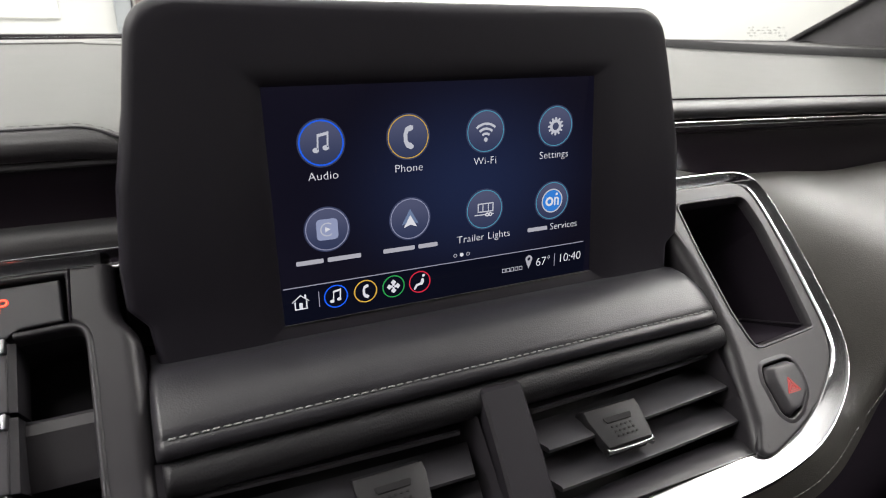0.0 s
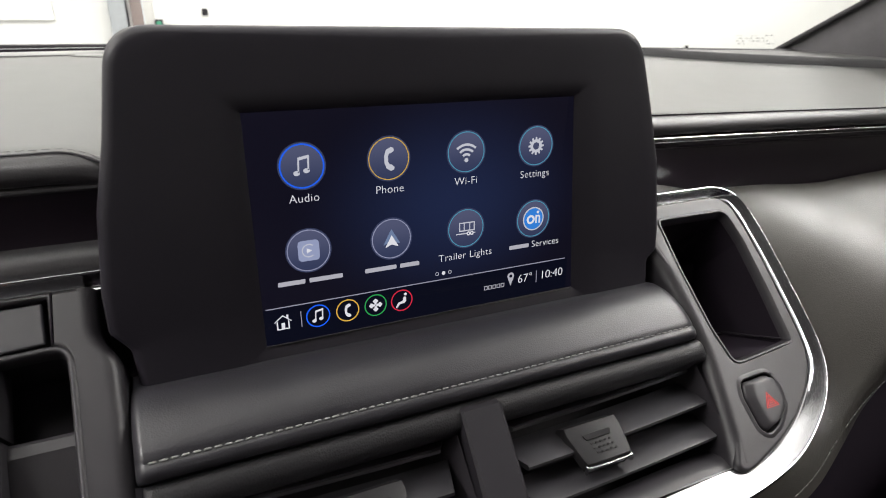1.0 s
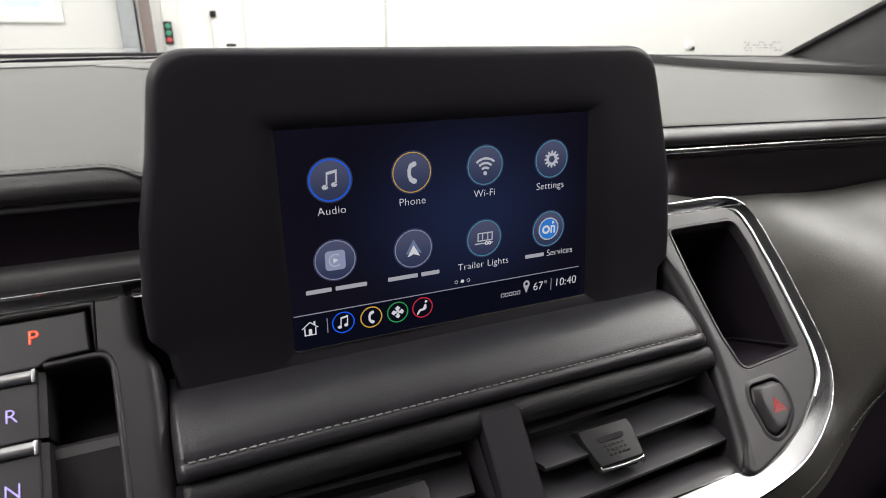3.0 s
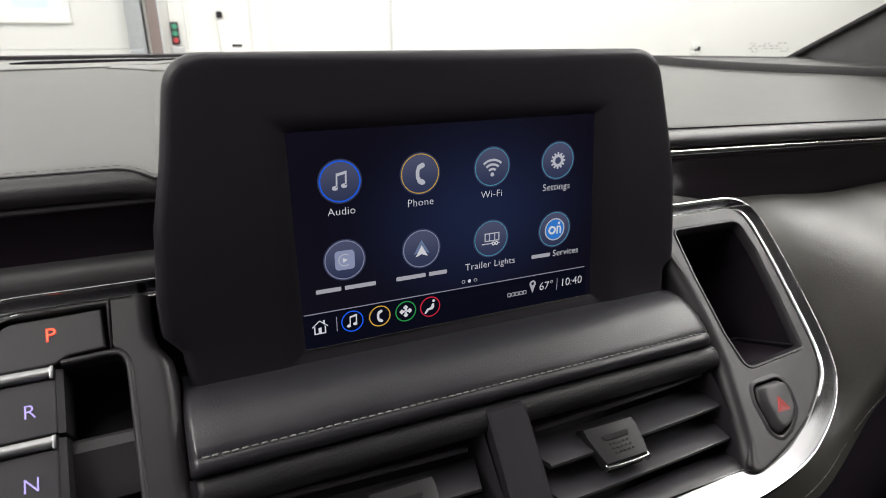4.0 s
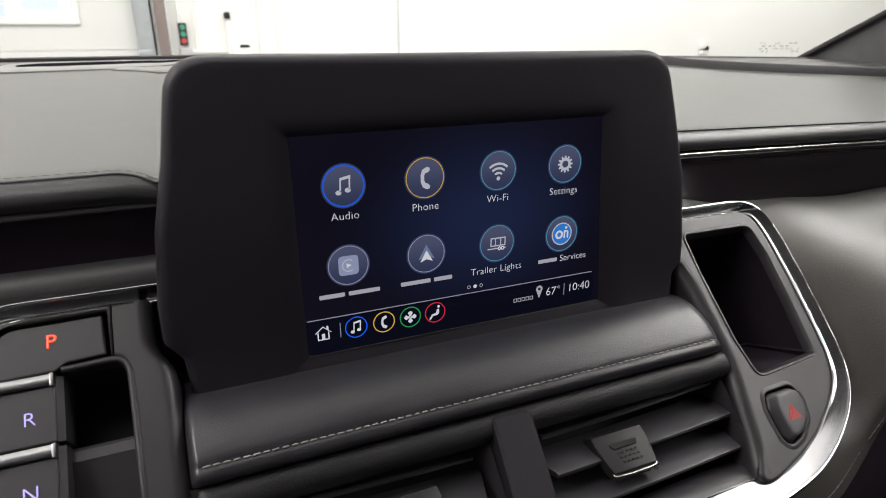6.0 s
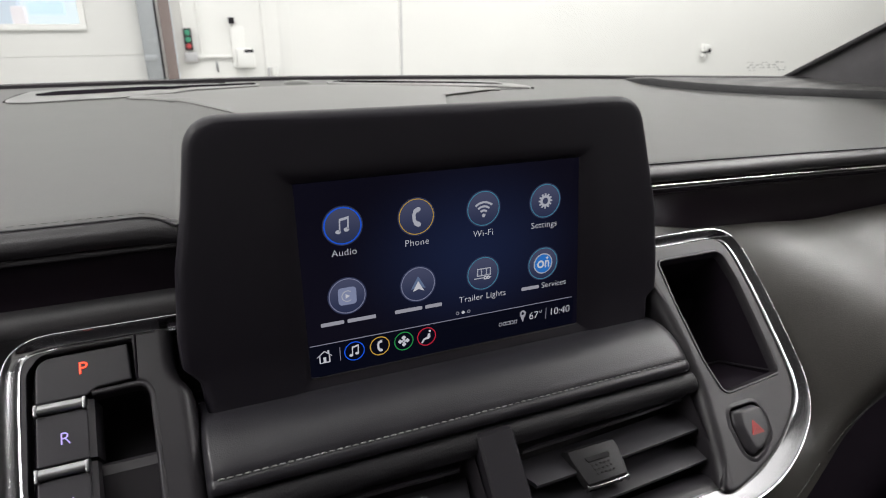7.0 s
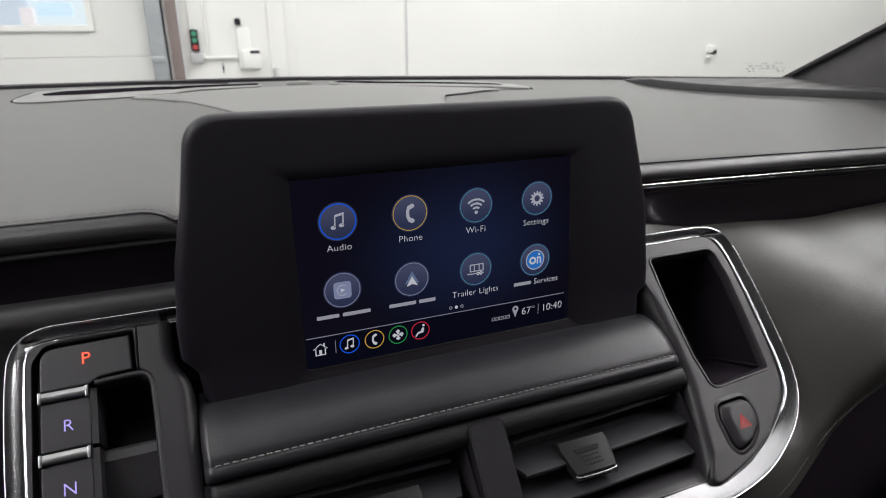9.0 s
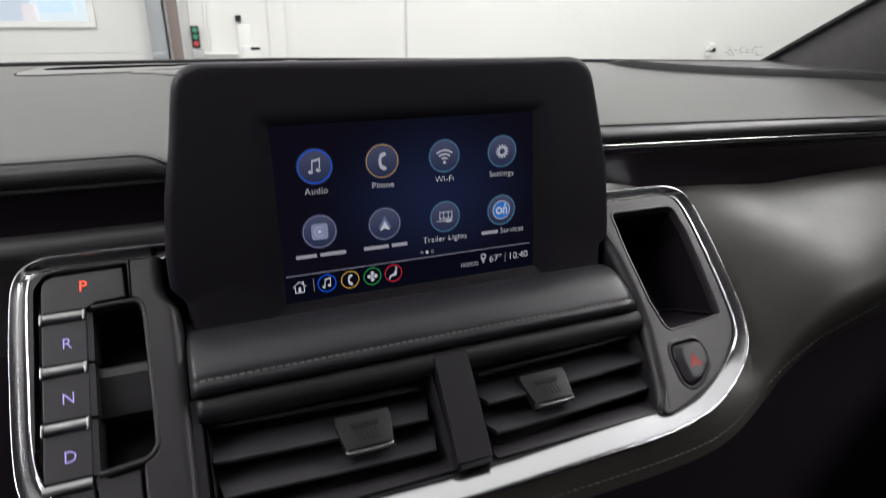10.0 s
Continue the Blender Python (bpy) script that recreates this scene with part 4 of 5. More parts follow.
part("bin_liner", plate("bin_liner", [box2(0.163, -0.088, 0.211, -0.012, 0.004)], M_BIN, 0.003, 0.001, -0.06), console, pose(0, 0, 0.001), "black rubber mat")
part("bin_floor", loft("bin_floor", [[(x0, -0.0905, -0.004), (x0, -0.0800, -0.025), (x0, -0.0690, -0.047)] for x0 in (0.1595, 0.175, 0.195, 0.2160)], M_BIN, closed=False), console)
part("bin_ledge", tube("bin_ledge", [(0.2118, -0.0868, -0.004), (0.2120, -0.0785, -0.022), (0.2110, -0.0680, -0.043), (0.200, -0.0675, -0.044)], 0.0006, M_BUTTON, 6), console, label="thin ledge in the tray")

# backing behind vents and plates
part("backing", plate("backing", [box2(-0.215, -0.15, 0.215, 0.01, 0.03)], M_BLACK, 0.004, 0, -0.075), console)

part("button_collar", loft("button_collar", [[(x, y, w) for x, y in grown(haz_line, g)] for g, w in ((0.0042, -0.0001), (0.0030, 0.0004), (0.0018, 0.0006), (0.0011, 0.0002), (0.0009, -0.004))], M_PANEL), console)
hazard = thing("hazard_button", "graphite hazard light button with a red triangle", "button", FASC)
rings = []
for g, w in ((-0.0002, -0.010), (-0.0002, -0.001), (-0.0007, 0.0004), (-0.0014, 0.0009)):
    rings.append([(x, y, w) for x, y in grown(haz_line, g)])
for f, w in ((0.80, 0.0021), (0.72, 0.0024), (0.60, 0.0025)):
    rings.append([(0.1738 + (x - 0.1712) * f, -0.1182 + (y + 0.1182) * (0.2 + 0.8 * f), w) for x, y in haz_line])
part("cap", loft("cap", rings, M_PANEL, caps=(False, True), angle=50), hazard)


def tri_out(cx, cy, r):
    return [(cx + r * math.cos(radians(a)), cy + r * math.sin(radians(a))) for a in (90, 210, 330)]


for r0, r1 in ((0.0058, 0.0050), (0.0040, 0.0032), (0.0018, 0.0010)):
    part("triangle", plate("triangle", [rounded(tri_out(0.1722, -0.1190, r0), 0.0004), tri_out(0.1722, -0.1190, r1)], M_RED_INK, 0.0003, 0, 0.0024), hazard, label="red warning triangle")

# ---- gear selector ----
gear = thing("gear_selector", "push-button gear selector with lit letters and chrome bars", "gear selector", FASC)
p_line = rounded([(-0.2178, -0.0124), (-0.2178, 0.0100), (-0.1768, 0.0108), (-0.1760, -0.0082), (-0.1915, -0.0092), (-0.1960, -0.0120)], [0.001, 0.008, 0.001, 0.001, 0.003, 0.001], 5)
pbtn = part("park_button", plate("park_button", [p_line], M_BUTTON, 0.010, 0.0010, -0.011, 3), gear)
part("letter", words("letter", "P", 0.0088, M_P, 0.0004), pbtn, pose(-0.1972, -0.0010, -0.0008), "letter P lit red")
part("letter_core", words("letter_core", "P", 0.0086, M_PCORE, 0.0004, thin=-0.00031), pbtn, pose(-0.1972, -0.0009, -0.0006), "orange core of the lit letter")
for i, ch in enumerate("RND"):
    v1, v0 = -0.0178 - 0.0299 * i, -0.0417 - 0.0299 * i
    btn = part("gear_button", plate("gear_button", [box2(-0.2178, v0, -0.1962, v1, 0.0008)], M_BUTTON, 0.010, 0.0008, -0.0115, 3), gear)
    part("letter", words("letter", ch, 0.0083, M_RND, 0.0004, thin=-0.00012), btn, pose(-0.2060, -0.0333 - 0.0299 * i, -0.0013), "letter " + ch + " lit violet")
    bar = [[(x, v1 + 0.0003 + y, w) for y, w in ((0.0, -0.008), (0.0, 0.0002), (0.0008, 0.0010), (0.0026, 0.0012), (0.0044, 0.0004), (0.005, -0.002), (0.005, -0.008))] for x in (-0.2180, -0.2176, -0.2160, -0.1982, -0.1968, -0.1964)]
    for ring in (bar[0], bar[-1]):
        ring[:] = [(x, y * 1.0, w - 0.001) for x, y, w in ring]
    part("chrome_bar", loft("chrome_bar", bar, M_SATIN, closed=False, caps=(True, True), angle=50), btn, label="satin chrome bar")
    for e0, e1 in ((-0.2182, -0.2166), (-0.1979, -0.1963)):
        part("bar_end", block("bar_end", e0, e1, v1 - 0.0008, v1 + 0.0050, -0.006, 0.0014, M_SATIN, 0.0004), btn, label="bright chrome end piece")
    side = [[(-0.1962, v, -0.0022), (-0.1935, v, -0.0034), (-0.1930, v, -0.02)] for v in (v0, v1 + 0.004)]
    part("button_side", loft("button_side", side, M_SLAT, closed=False), btn)
part("plate_groove", tube("plate_groove", [(-0.1731, 0.0145, 0.0), (-0.1733, 0.003, 0.0), (-0.1735, -0.0090, 0.0)], 0.0005, M_VOID, 6), gear, label="thin dark groove")
lbtn = part("gear_button", plate("gear_button", [box2(-0.2178, -0.131, -0.1962, -0.1075, 0.0008)], M_BUTTON, 0.010, 0.0008, -0.0115, 3), gear)
bar = [[(x, -0.1072 + y, w) for y, w in ((0.0, -0.008), (0.0, 0.0002), (0.0008, 0.0010), (0.0026, 0.0012), (0.0044, 0.0004), (0.005, -0.002), (0.005, -0.008))] for x in (-0.2178, -0.2174, -0.1968, -0.1964)]
part("chrome_bar", loft("chrome_bar", bar, M_SATIN, closed=False, caps=(True, True), angle=50), lbtn, label="satin chrome bar")
part("lower_button", plate("lower_button", [box2(-0.1945, -0.128, -0.1750, -0.1045, 0.001)], M_BUTTON, 0.010, 0.0008, -0.012, 3), gear)
# finger slot beside the buttons, with its step
rings = []
slot_line = rounded([(-0.1962, -0.1010), (-0.1672, -0.0985), (-0.1688, -0.0124), (-0.1962, -0.0134)], [0.001, 0.006, 0.006, 0.001], 5)
for g, w in ((0.0, -0.004), (0.0, -0.006), (-0.001, -0.022), (-0.0015, -0.034)):
    rings.append([(x, y, w) for x, y in grown(slot_line, g)])
part("finger_slot", loft("finger_slot", rings, M_DARK, caps=(False, True)), gear, label="dark finger recess")
step = [[(x, v, w) for v, w in ((-0.0435, -0.034), (-0.0440, -0.0125), (-0.0455, -0.0112), (-0.0500, -0.0108), (-0.0515, -0.0114), (-0.066, -0.014), (-0.071, -0.016), (-0.0725, -0.034))] for x in (-0.1945, -0.1690)]
part("slot_step", loft("slot_step", step, M_PANEL, closed=False, caps=(True, True), angle=25), gear)
lip = spline([(-0.1935, -0.0134), (-0.185, -0.0131), (-0.1755, -0.0127), (-0.1712, -0.0133), (-0.1692, -0.0158), (-0.1684, -0.022), (-0.1678, -0.05), (-0.1672, -0.088), (-0.1680, -0.0945), (-0.1720, -0.0985), (-0.1780, -0.0995), (-0.1850, -0.1003), (-0.1935, -0.1010)], 90)
rows = []
for i, p in enumerate(lip):
    t = (lip[min(i + 1, 89)] - lip[max(i - 1, 0)]).normalized()
    out = Vector((-t.y, t.x))
    rows.append([(*(p + out * g), w) for g, w in ((0.0030, -0.0006), (0.0022, 0.0006), (0.0012, 0.0010), (0.0004, 0.0006), (-0.0002, -0.0006), (-0.0003, -0.008))])
part("slot_rim", loft("slot_rim", rows, M_PANEL, closed=False, angle=60), gear)

# ---- leather roll under the display ----
roll = thing("padded_roll", "black leather padded roll with grey stitching under the display", "dash padding", FASC)


def swept_roll(name, profile, x0, x1, r0, r1, material, n=40):
    """A padded roll along x with its own rounding at each end."""
    cy = sum(p[0] for p in profile) / len(profile)
    lo_w = min(p[1] for p in profile)
    rings = []
    xs = [x0 + r0 * (1 - math.cos(math.pi / 2 * i / 6)) for i in range(6)] + [x0 + r0 + (x1 - x0 - r0 - r1) * i / n for i in range(n + 1)] + [x1 - r1 * (1 - math.cos(math.pi / 2 * i / 6)) for i in range(5, -1, -1)]
    for x in xs:
        e = min((x - x0) / r0, (x1 - x) / r1)
        k = 1.0 if e >= 1 else math.sqrt(max(0.0, 1 - (1 - e) ** 2))
        k = 0.75 + 0.25 * k
        rings.append([(x, y if w < lo_w + 0.004 else cy + (y - cy) * (0.6 + 0.4 * k), lo_w + (w - lo_w) * k) for y, w in profile])
    return loft(name, rings, material, closed=False, caps=(True, True), angle=50)


ROLL = [(-0.020, -0.030), (-0.027, -0.018), (-0.033, -0.0085), (-0.040, -0.0018), (-0.048, 0.0030), (-0.056, 0.0058), (-0.063, 0.0070), (-0.0662, 0.0071), (-0.0676, 0.0064), (-0.0686, 0.0071), (-0.0710, 0.0073), (-0.0732, 0.0062), (-0.0745, 0.0036), (-0.0740, -0.004)]
part("cushion", swept_roll("cushion", ROLL, -0.1485, 0.1460, 0.0045, 0.010, M_LEATHER), roll)
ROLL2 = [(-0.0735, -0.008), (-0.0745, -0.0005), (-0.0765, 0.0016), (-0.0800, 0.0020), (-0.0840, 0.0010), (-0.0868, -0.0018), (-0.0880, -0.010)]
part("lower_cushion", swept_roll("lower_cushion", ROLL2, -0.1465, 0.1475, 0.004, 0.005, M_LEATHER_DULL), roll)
part("stitching", stitches("stitching", [(x, -0.0677 + 0.0, 0.0073) for x in (-0.143, -0.05, 0.05, 0.1395)], 0.0032, 0.0008, 0.00046, M_THREAD), roll, label="grey contrast stitching")

# ---- air vents ----
def air_vent(x0, x1, tab_x):
    vent = thing("air_vent", "black air vent with three slats and a chrome-edged tab", "air vent", FASC, group="centre air vents")
    rings = [[(x, y, w) for x, y in box2(x0 + g, -0.1445 + g, x1 - g, -0.080 - g, 0.003, 3)] for g, w in ((0.0, -0.004), (0.001, -0.03), (0.003, -0.06))]
    part("duct", loft("duct", rings, M_BLACK, caps=(False, True)), vent)
    inner, outer = (x0, x1) if x0 > 0 else (x1, x0)
    away = 1 if x0 > 0 else -1
    for v, w, depth, cut, rise in ((-0.0922, -0.0110, 0.018, 0.001, 0.22), (-0.1120, -0.0080, 0.022, 0.001, 0.66), (-0.1302, -0.0085, 0.022, 0.004, 0.66)):
        prof = [(v + 0.0012, w - 0.0008), (v, w), (v - 0.0012, w - 0.0012), (v - 0.001, w - 0.003), (v + depth * rise, w - depth * 0.82), (v + depth * (rise + 0.06), w - depth * 0.74)]
        rings = []
        for f in (0.0, 0.02, 0.25, 0.5, 0.75, 0.98, 1.0):
            ring = []
            for i, (y, ww) in enumerate(prof):
                near = inner + away * (0.0078 if i < 4 else 0.001)
                far = outer - away * (cut if i < 4 else 0.0)
                x = near + (far - near) * f
                ring.append((x, y + 0.0036 * (max(0.0, abs(x) - 0.02) / 0.12) ** 1.5, ww))
            rings.append(ring)
        part("slat", loft("slat", rings, M_SLAT, caps=(True, True), angle=30), vent)
    # thumb tab on the middle slats: a wedge with a chrome front edge and a dotted grip
    rings = []
    for v, w, h in ((-0.0985, -0.0160, 0.0160), (-0.1000, -0.0092, 0.0164), (-0.1040, -0.0078, 0.0168), (-0.1150, -0.0044, 0.0150), (-0.1195, -0.0030, 0.0138), (-0.1206, -0.0034, 0.0130)):
        rings.append([(tab_x - h, v - 0.0004, w - 0.0014), (tab_x - h + 0.0004, v - 0.0001, w - 0.0004), (tab_x - h + 0.0014, v, w), (tab_x + h - 0.0014, v, w), (tab_x + h - 0.0004, v - 0.0001, w - 0.0004), (tab_x + h, v - 0.0004, w - 0.0014), (tab_x + h - 0.001, v - 0.003, w - 0.007), (tab_x - h + 0.001, v - 0.003, w - 0.007)])
    tab = part("tab", loft("tab", rings, M_TAB, caps=(True, True), angle=35), vent)
    edge = [[(tab_x + s * (0.0136 - c), v + c, w - c) for v, w in ((-0.1206, -0.0044), (-0.1216, -0.0045), (-0.1228, -0.0058), (-0.1236, -0.0078), (-0.1228, -0.0090), (-0.1208, -0.0080))] for s, c in ((-1, -0.0006), (-1, 0.0), (-1, 0.0008), (1, 0.0008), (1, 0.0), (1, -0.0006))]
    part("chrome_edge", loft("chrome_edge", edge, M_CHROME, caps=(True, True), angle=30), tab, label="polished chrome front edge")
    # Brighter tube added as the highlight line along the tab's chrome edge.
    shine = [(tab_x - 0.0134, -0.1196, -0.0050), (tab_x - 0.0126, -0.1212, -0.0040), (tab_x, -0.1217, -0.0038), (tab_x + 0.0126, -0.1212, -0.0040), (tab_x + 0.0134, -0.1196, -0.0050)]
    part("edge_highlight", tube("edge_highlight", spline(shine, 30), 0.00045, M_POLISHED, 8), tab, label="bright tube for the chrome edge's highlight")
    m = pose(tab_x, -0.1045, -0.0074) @ Matrix.Rotation(radians(-17.3), 4, "X")
    # Scoop and dots are thin plates; the shade of their hollows is painted dark.
    part("scoop", plate("scoop", [rounded([(-0.009, -0.0010), (0.009, -0.0010), (0.0075, -0.0042), (-0.0075, -0.0042)], 0.001)], M_RECESS_SHADE, 0.0004, 0.0001, 0.0), tab, m, "flat dark plate for the finger scoop's shade")
    for r in range(3):
        for c in range(5):
            part("grip_dot", plate("grip_dot", [box2(-0.0006, -0.00045, 0.0006, 0.00045, 0.0002, 2)], M_RECESS_SHADE, 0.0003), tab, m @ pose(-0.0060 + 0.0028 * c + 0.0004 * r, -0.0064 - 0.0026 * r, 0.0002))
    return vent


air_vent(-0.1425, -0.0125, -0.0588)
air_vent(0.0120, 0.1400, 0.0622)
divider = thing("vent_divider", "black plastic bar between the two air vents", "vent divider", FASC)
bar = [[(cx - hw, v, w - 0.012), (cx - hw, v, w - 0.001), (cx - hw + 0.0014, v, w), (cx + hw - 0.0014, v, w), (cx + hw, v, w - 0.001), (cx + hw, v, w - 0.012)] for v, cx, hw, w in ((-0.0760, 0.0006, 0.0108, 0.0005), (-0.0800, 0.0006, 0.0109, 0.0038), (-0.110, -0.0006, 0.0109, 0.0036), (-0.1425, -0.0020, 0.0110, 0.0022), (-0.1450, -0.0020, 0.0110, -0.004))]
part("bar", loft("bar", bar, M_DARK, closed=False, caps=(True, True), angle=25), divider)
part("foot", block("foot", -0.0118, 0.0078, -0.1462, -0.1432, -0.006, 0.0012, M_DARK, 0.0006), divider)
sill = thing("vent_sill", "dark plastic sill under the air vents", "vent trim", FASC)
part("ledge", loft("ledge", [[(x, v + 0.0110, -0.020), (x, v + 0.0062, -0.0098), (x, v + 0.0028, -0.0068), (x, v, -0.0052), (x, v - 0.001, -0.012)] for x, v in ((-0.150, -0.1436), (-0.105, -0.1452), (-0.05, -0.1472), (0.0, -0.1476), (0.0473, -0.1462), (0.0945, -0.1446), (0.1375, -0.1438))], M_PANEL, closed=False, angle=25), sill)
for a in (((-0.1400, -0.03), (-0.1418, -0.010), (-0.1450, -0.0040), (-0.1500, -0.0030)),):
    part("cheek", loft("cheek", [[(x, v, w) for x, w in a] for v in (-0.074, -0.146)], M_DARK, closed=False, angle=50), sill)

# ---- display unit ----
display = thing("display_unit", "black dashboard touchscreen display with lit app icons", "touchscreen")


def face_y(z):
    if z < -0.066:
        return -0.013 - 0.12 * (-0.066 - z)
    t = min(1.0, (z + 0.066) / 0.128)
    return -0.013 + 0.0065 * t + 0.0075 * t * t


OUT = rounded([(-0.1352, 0.0612), (-0.1425, 0.0175), (-0.1490, -0.012), (-0.1528, -0.046), (-0.1528, -0.0625), (-0.1455, -0.0715), (-0.1425, -0.115), (0.1395, -0.115), (0.1405, -0.0735), (0.1478, -0.0680), (0.1478, -0.056), (0.1445, -0.012), (0.1390, 0.0175), (0.1308, 0.0600)], [0.019, 0.03, 0.03, 0.02, 0.004, 0.006, 0.003, 0.003, 0.006, 0.004, 0.02, 0.03, 0.03, 0.019], 8)
CEN = Vector((-0.003, -0.024))
BEV = [(-0.0985, 0.0335), (0.0960, 0.0335), (0.0990, -0.0930), (-0.1000, -0.0930)]
LIP = [(-0.0885, 0.0255), (0.0845, 0.0255), (0.0840, -0.0818), (-0.0892, -0.0818)]
HOLE = [(-0.0900, 0.0275), (0.0925, 0.0275), (0.0945, -0.0945), (-0.0920, -0.0945)]


def hit_angle(poly, a):
    d = Vector((math.cos(a), math.sin(a)))
    best = None
    for p, q in zip(poly, poly[1:] + poly[:1]):
        p, q = Vector(p) - CEN, Vector(q) - CEN
        e = q - p
        den = d.x * e.y - d.y * e.x
        if abs(den) < 1e-12:
            continue
        s = (p.x * e.y - p.y * e.x) / den
        t = (p.x * d.y - p.y * d.x) / den
        if s > 0 and -1e-9 <= t <= 1 + 1e-9 and (best is None or s > best):
            best = s
    return CEN + d * best


angles = sorted({round(math.atan2(p[1] - CEN.y, p[0] - CEN.x), 6) for p in OUT + BEV + LIP} | {round(-math.pi + 2 * math.pi * i / 140 + 0.001, 6) for i in range(140)})


def ring_at(poly, dy, inset=0.0, y_of=None):
    out = []
    for a in angles:
        p = hit_angle(poly, a)
        if inset:
            p = p - (p - CEN).normalized() * inset
        out.append((p.x, (y_of or face_y)(p.y) + dy, p.y))
    return out


def lip_y(z):
    return -0.0025 - 0.0096 * min(1.0, max(0.0, (0.0255 - z) / 0.1077))


def between(f):
    out = []
    for a in angles:
        p, q = hit_angle(OUT, a), hit_angle(BEV, a)
        p = p - (p - CEN).normalized() * 0.0052
        r = p.lerp(q, f)
        out.append((r.x, face_y(r.y), r.y))
    return out


def hollow(f):
    """The soft slope from the housing's face down to the screen."""
    out = []
    for a in angles:
        b, l = hit_angle(BEV, a), hit_angle(LIP, a)
        b = b + (b - CEN).normalized() * 0.004
        r = b.lerp(l, f)
        g = f ** 1.7
        out.append((r.x, face_y(r.y) * (1 - g) + lip_y(r.y) * g, r.y))
    return out


rings = [ring_at(OUT, 0.045, 0.006), ring_at(OUT, 0.02, 0.0015), ring_at(OUT, 0.0075, 0.0), ring_at(OUT, 0.0042, 0.0004), ring_at(OUT, 0.0018, 0.0014), ring_at(OUT, 0.0005, 0.0030), ring_at(OUT, 0.0, 0.0052), *[between(f) for f in (0.15, 0.3, 0.45, 0.6, 0.72, 0.82)], *[hollow(f) for f in (0.0, 0.12, 0.24, 0.36, 0.48, 0.6, 0.75, 0.9)], ring_at(LIP, 0.0004, 0.0, lip_y), ring_at(HOLE, 0.0006, 0.0, lambda z: 0.0)]
part("housing", loft("housing", rings, M_HOUSING, angle=28), display, label="matte black display housing")

# No separate part: a lighter tube draws the highlight on the housing's lip.
part("lip_highlight", tube("lip_highlight", [(x, lip_y(-0.0818) - 0.0002, -0.0818) for x in (-0.0885, -0.04, 0.0, 0.04, 0.0835)], 0.00035, M_PANEL, 8), display, label="lighter line for the highlight on the housing's lower lip")
screen = part("screen", plate("screen", [box2(-0.0915, -0.0940, 0.0940, 0.0272)], M_SCREEN, 0.002, 0, -0.002), display, SCREEN, "dark blue lit screen")
screen.data.transform(SCREEN)
screen.matrix_local = Matrix()
LAY = 0.0001


def ui(name, outlines, material, parent, layer, m=None, label=""):
    me = plate(name, outlines, material, LAY, 0, layer * LAY)
    return part(name, me, parent, m or SCREEN, label)


def at(x, z):
    return SCREEN @ pose(x, z, 0)


def note(s):
    k = s / 0.0125
    stem = [(-0.0027, -0.0035), (-0.0018, -0.0035), (-0.0014, 0.0034), (0.0032, 0.0043), (0.0029, -0.0024), (0.0038, -0.0024), (0.0043, 0.0062), (-0.0022, 0.0049)]
    heads = [[(-0.0033 + 0.0018 * math.cos(a), -0.0038 + 0.0014 * math.sin(a)) for a in [i * math.pi / 9 for i in range(18)]], [(0.0023 + 0.0018 * math.cos(a), -0.0027 + 0.0014 * math.sin(a)) for a in [i * math.pi / 9 for i in range(18)]]]
    return [[(x * k, y * k) for x, y in o] for o in [stem] + heads]


def handset(s):
    k = s / 0.0125
    outer = [(-0.0018 + 0.0004 * math.cos(a), 0.0) for a in (0,)]
    pts = [(0.0012, 0.0062), (0.0026, 0.0056), (0.0028, 0.0040), (0.0012, 0.0030), (0.0000, 0.0028), (-0.0006, 0.0014), (-0.0006, -0.0014), (0.0002, -0.0030), (0.0014, -0.0032), (0.0030, -0.0046), (0.0026, -0.0060), (0.0010, -0.0066), (-0.0014, -0.0052), (-0.0026, -0.0022), (-0.0027, 0.0016), (-0.0016, 0.0048)]
    return [[(x * k, y * k) for x, y in rounded(pts, 0.0008, 3)]]


def wifi():
    out = [circle(0, -0.0042, 0.0011, 16)]
    for r in (0.0036, 0.0061, 0.0086):
        out.append(arc(0, -0.0042, r, 48, 132, 12) + arc(0, -0.0042, r - 0.0012, 132, 48, 12))
    return out


def gear_shape():
    pts = []
    for i in range(12):
        a = i * 30
        for da, r in ((-9, 0.0036), (-6, 0.0048), (6, 0.0048), (9, 0.0036)):
            pts.append((r * math.cos(radians(a + da)), r * math.sin(radians(a + da))))
    return [pts, circle(0, 0, 0.0020, 24)]


def trailer():
    out = [box2(-0.0042, -0.0016, 0.0052, 0.0034, 0.0002, 2), box2(-0.0036, -0.0010, -0.0014, 0.0028), box2(-0.0009, -0.0010, 0.0019, 0.0028), box2(0.0024, -0.0010, 0.0046, 0.0028)]
    bar = [box2(-0.0060, -0.0032, 0.0006, -0.0026), box2(0.0042, -0.0032, 0.0054, -0.0026)]
    wheels = []
    for cx in (0.0014, 0.0034):
        wheels += [circle(cx, -0.0030, 0.0011, 18), circle(cx, -0.0030, 0.0005, 14)]
    return [out, bar, wheels]


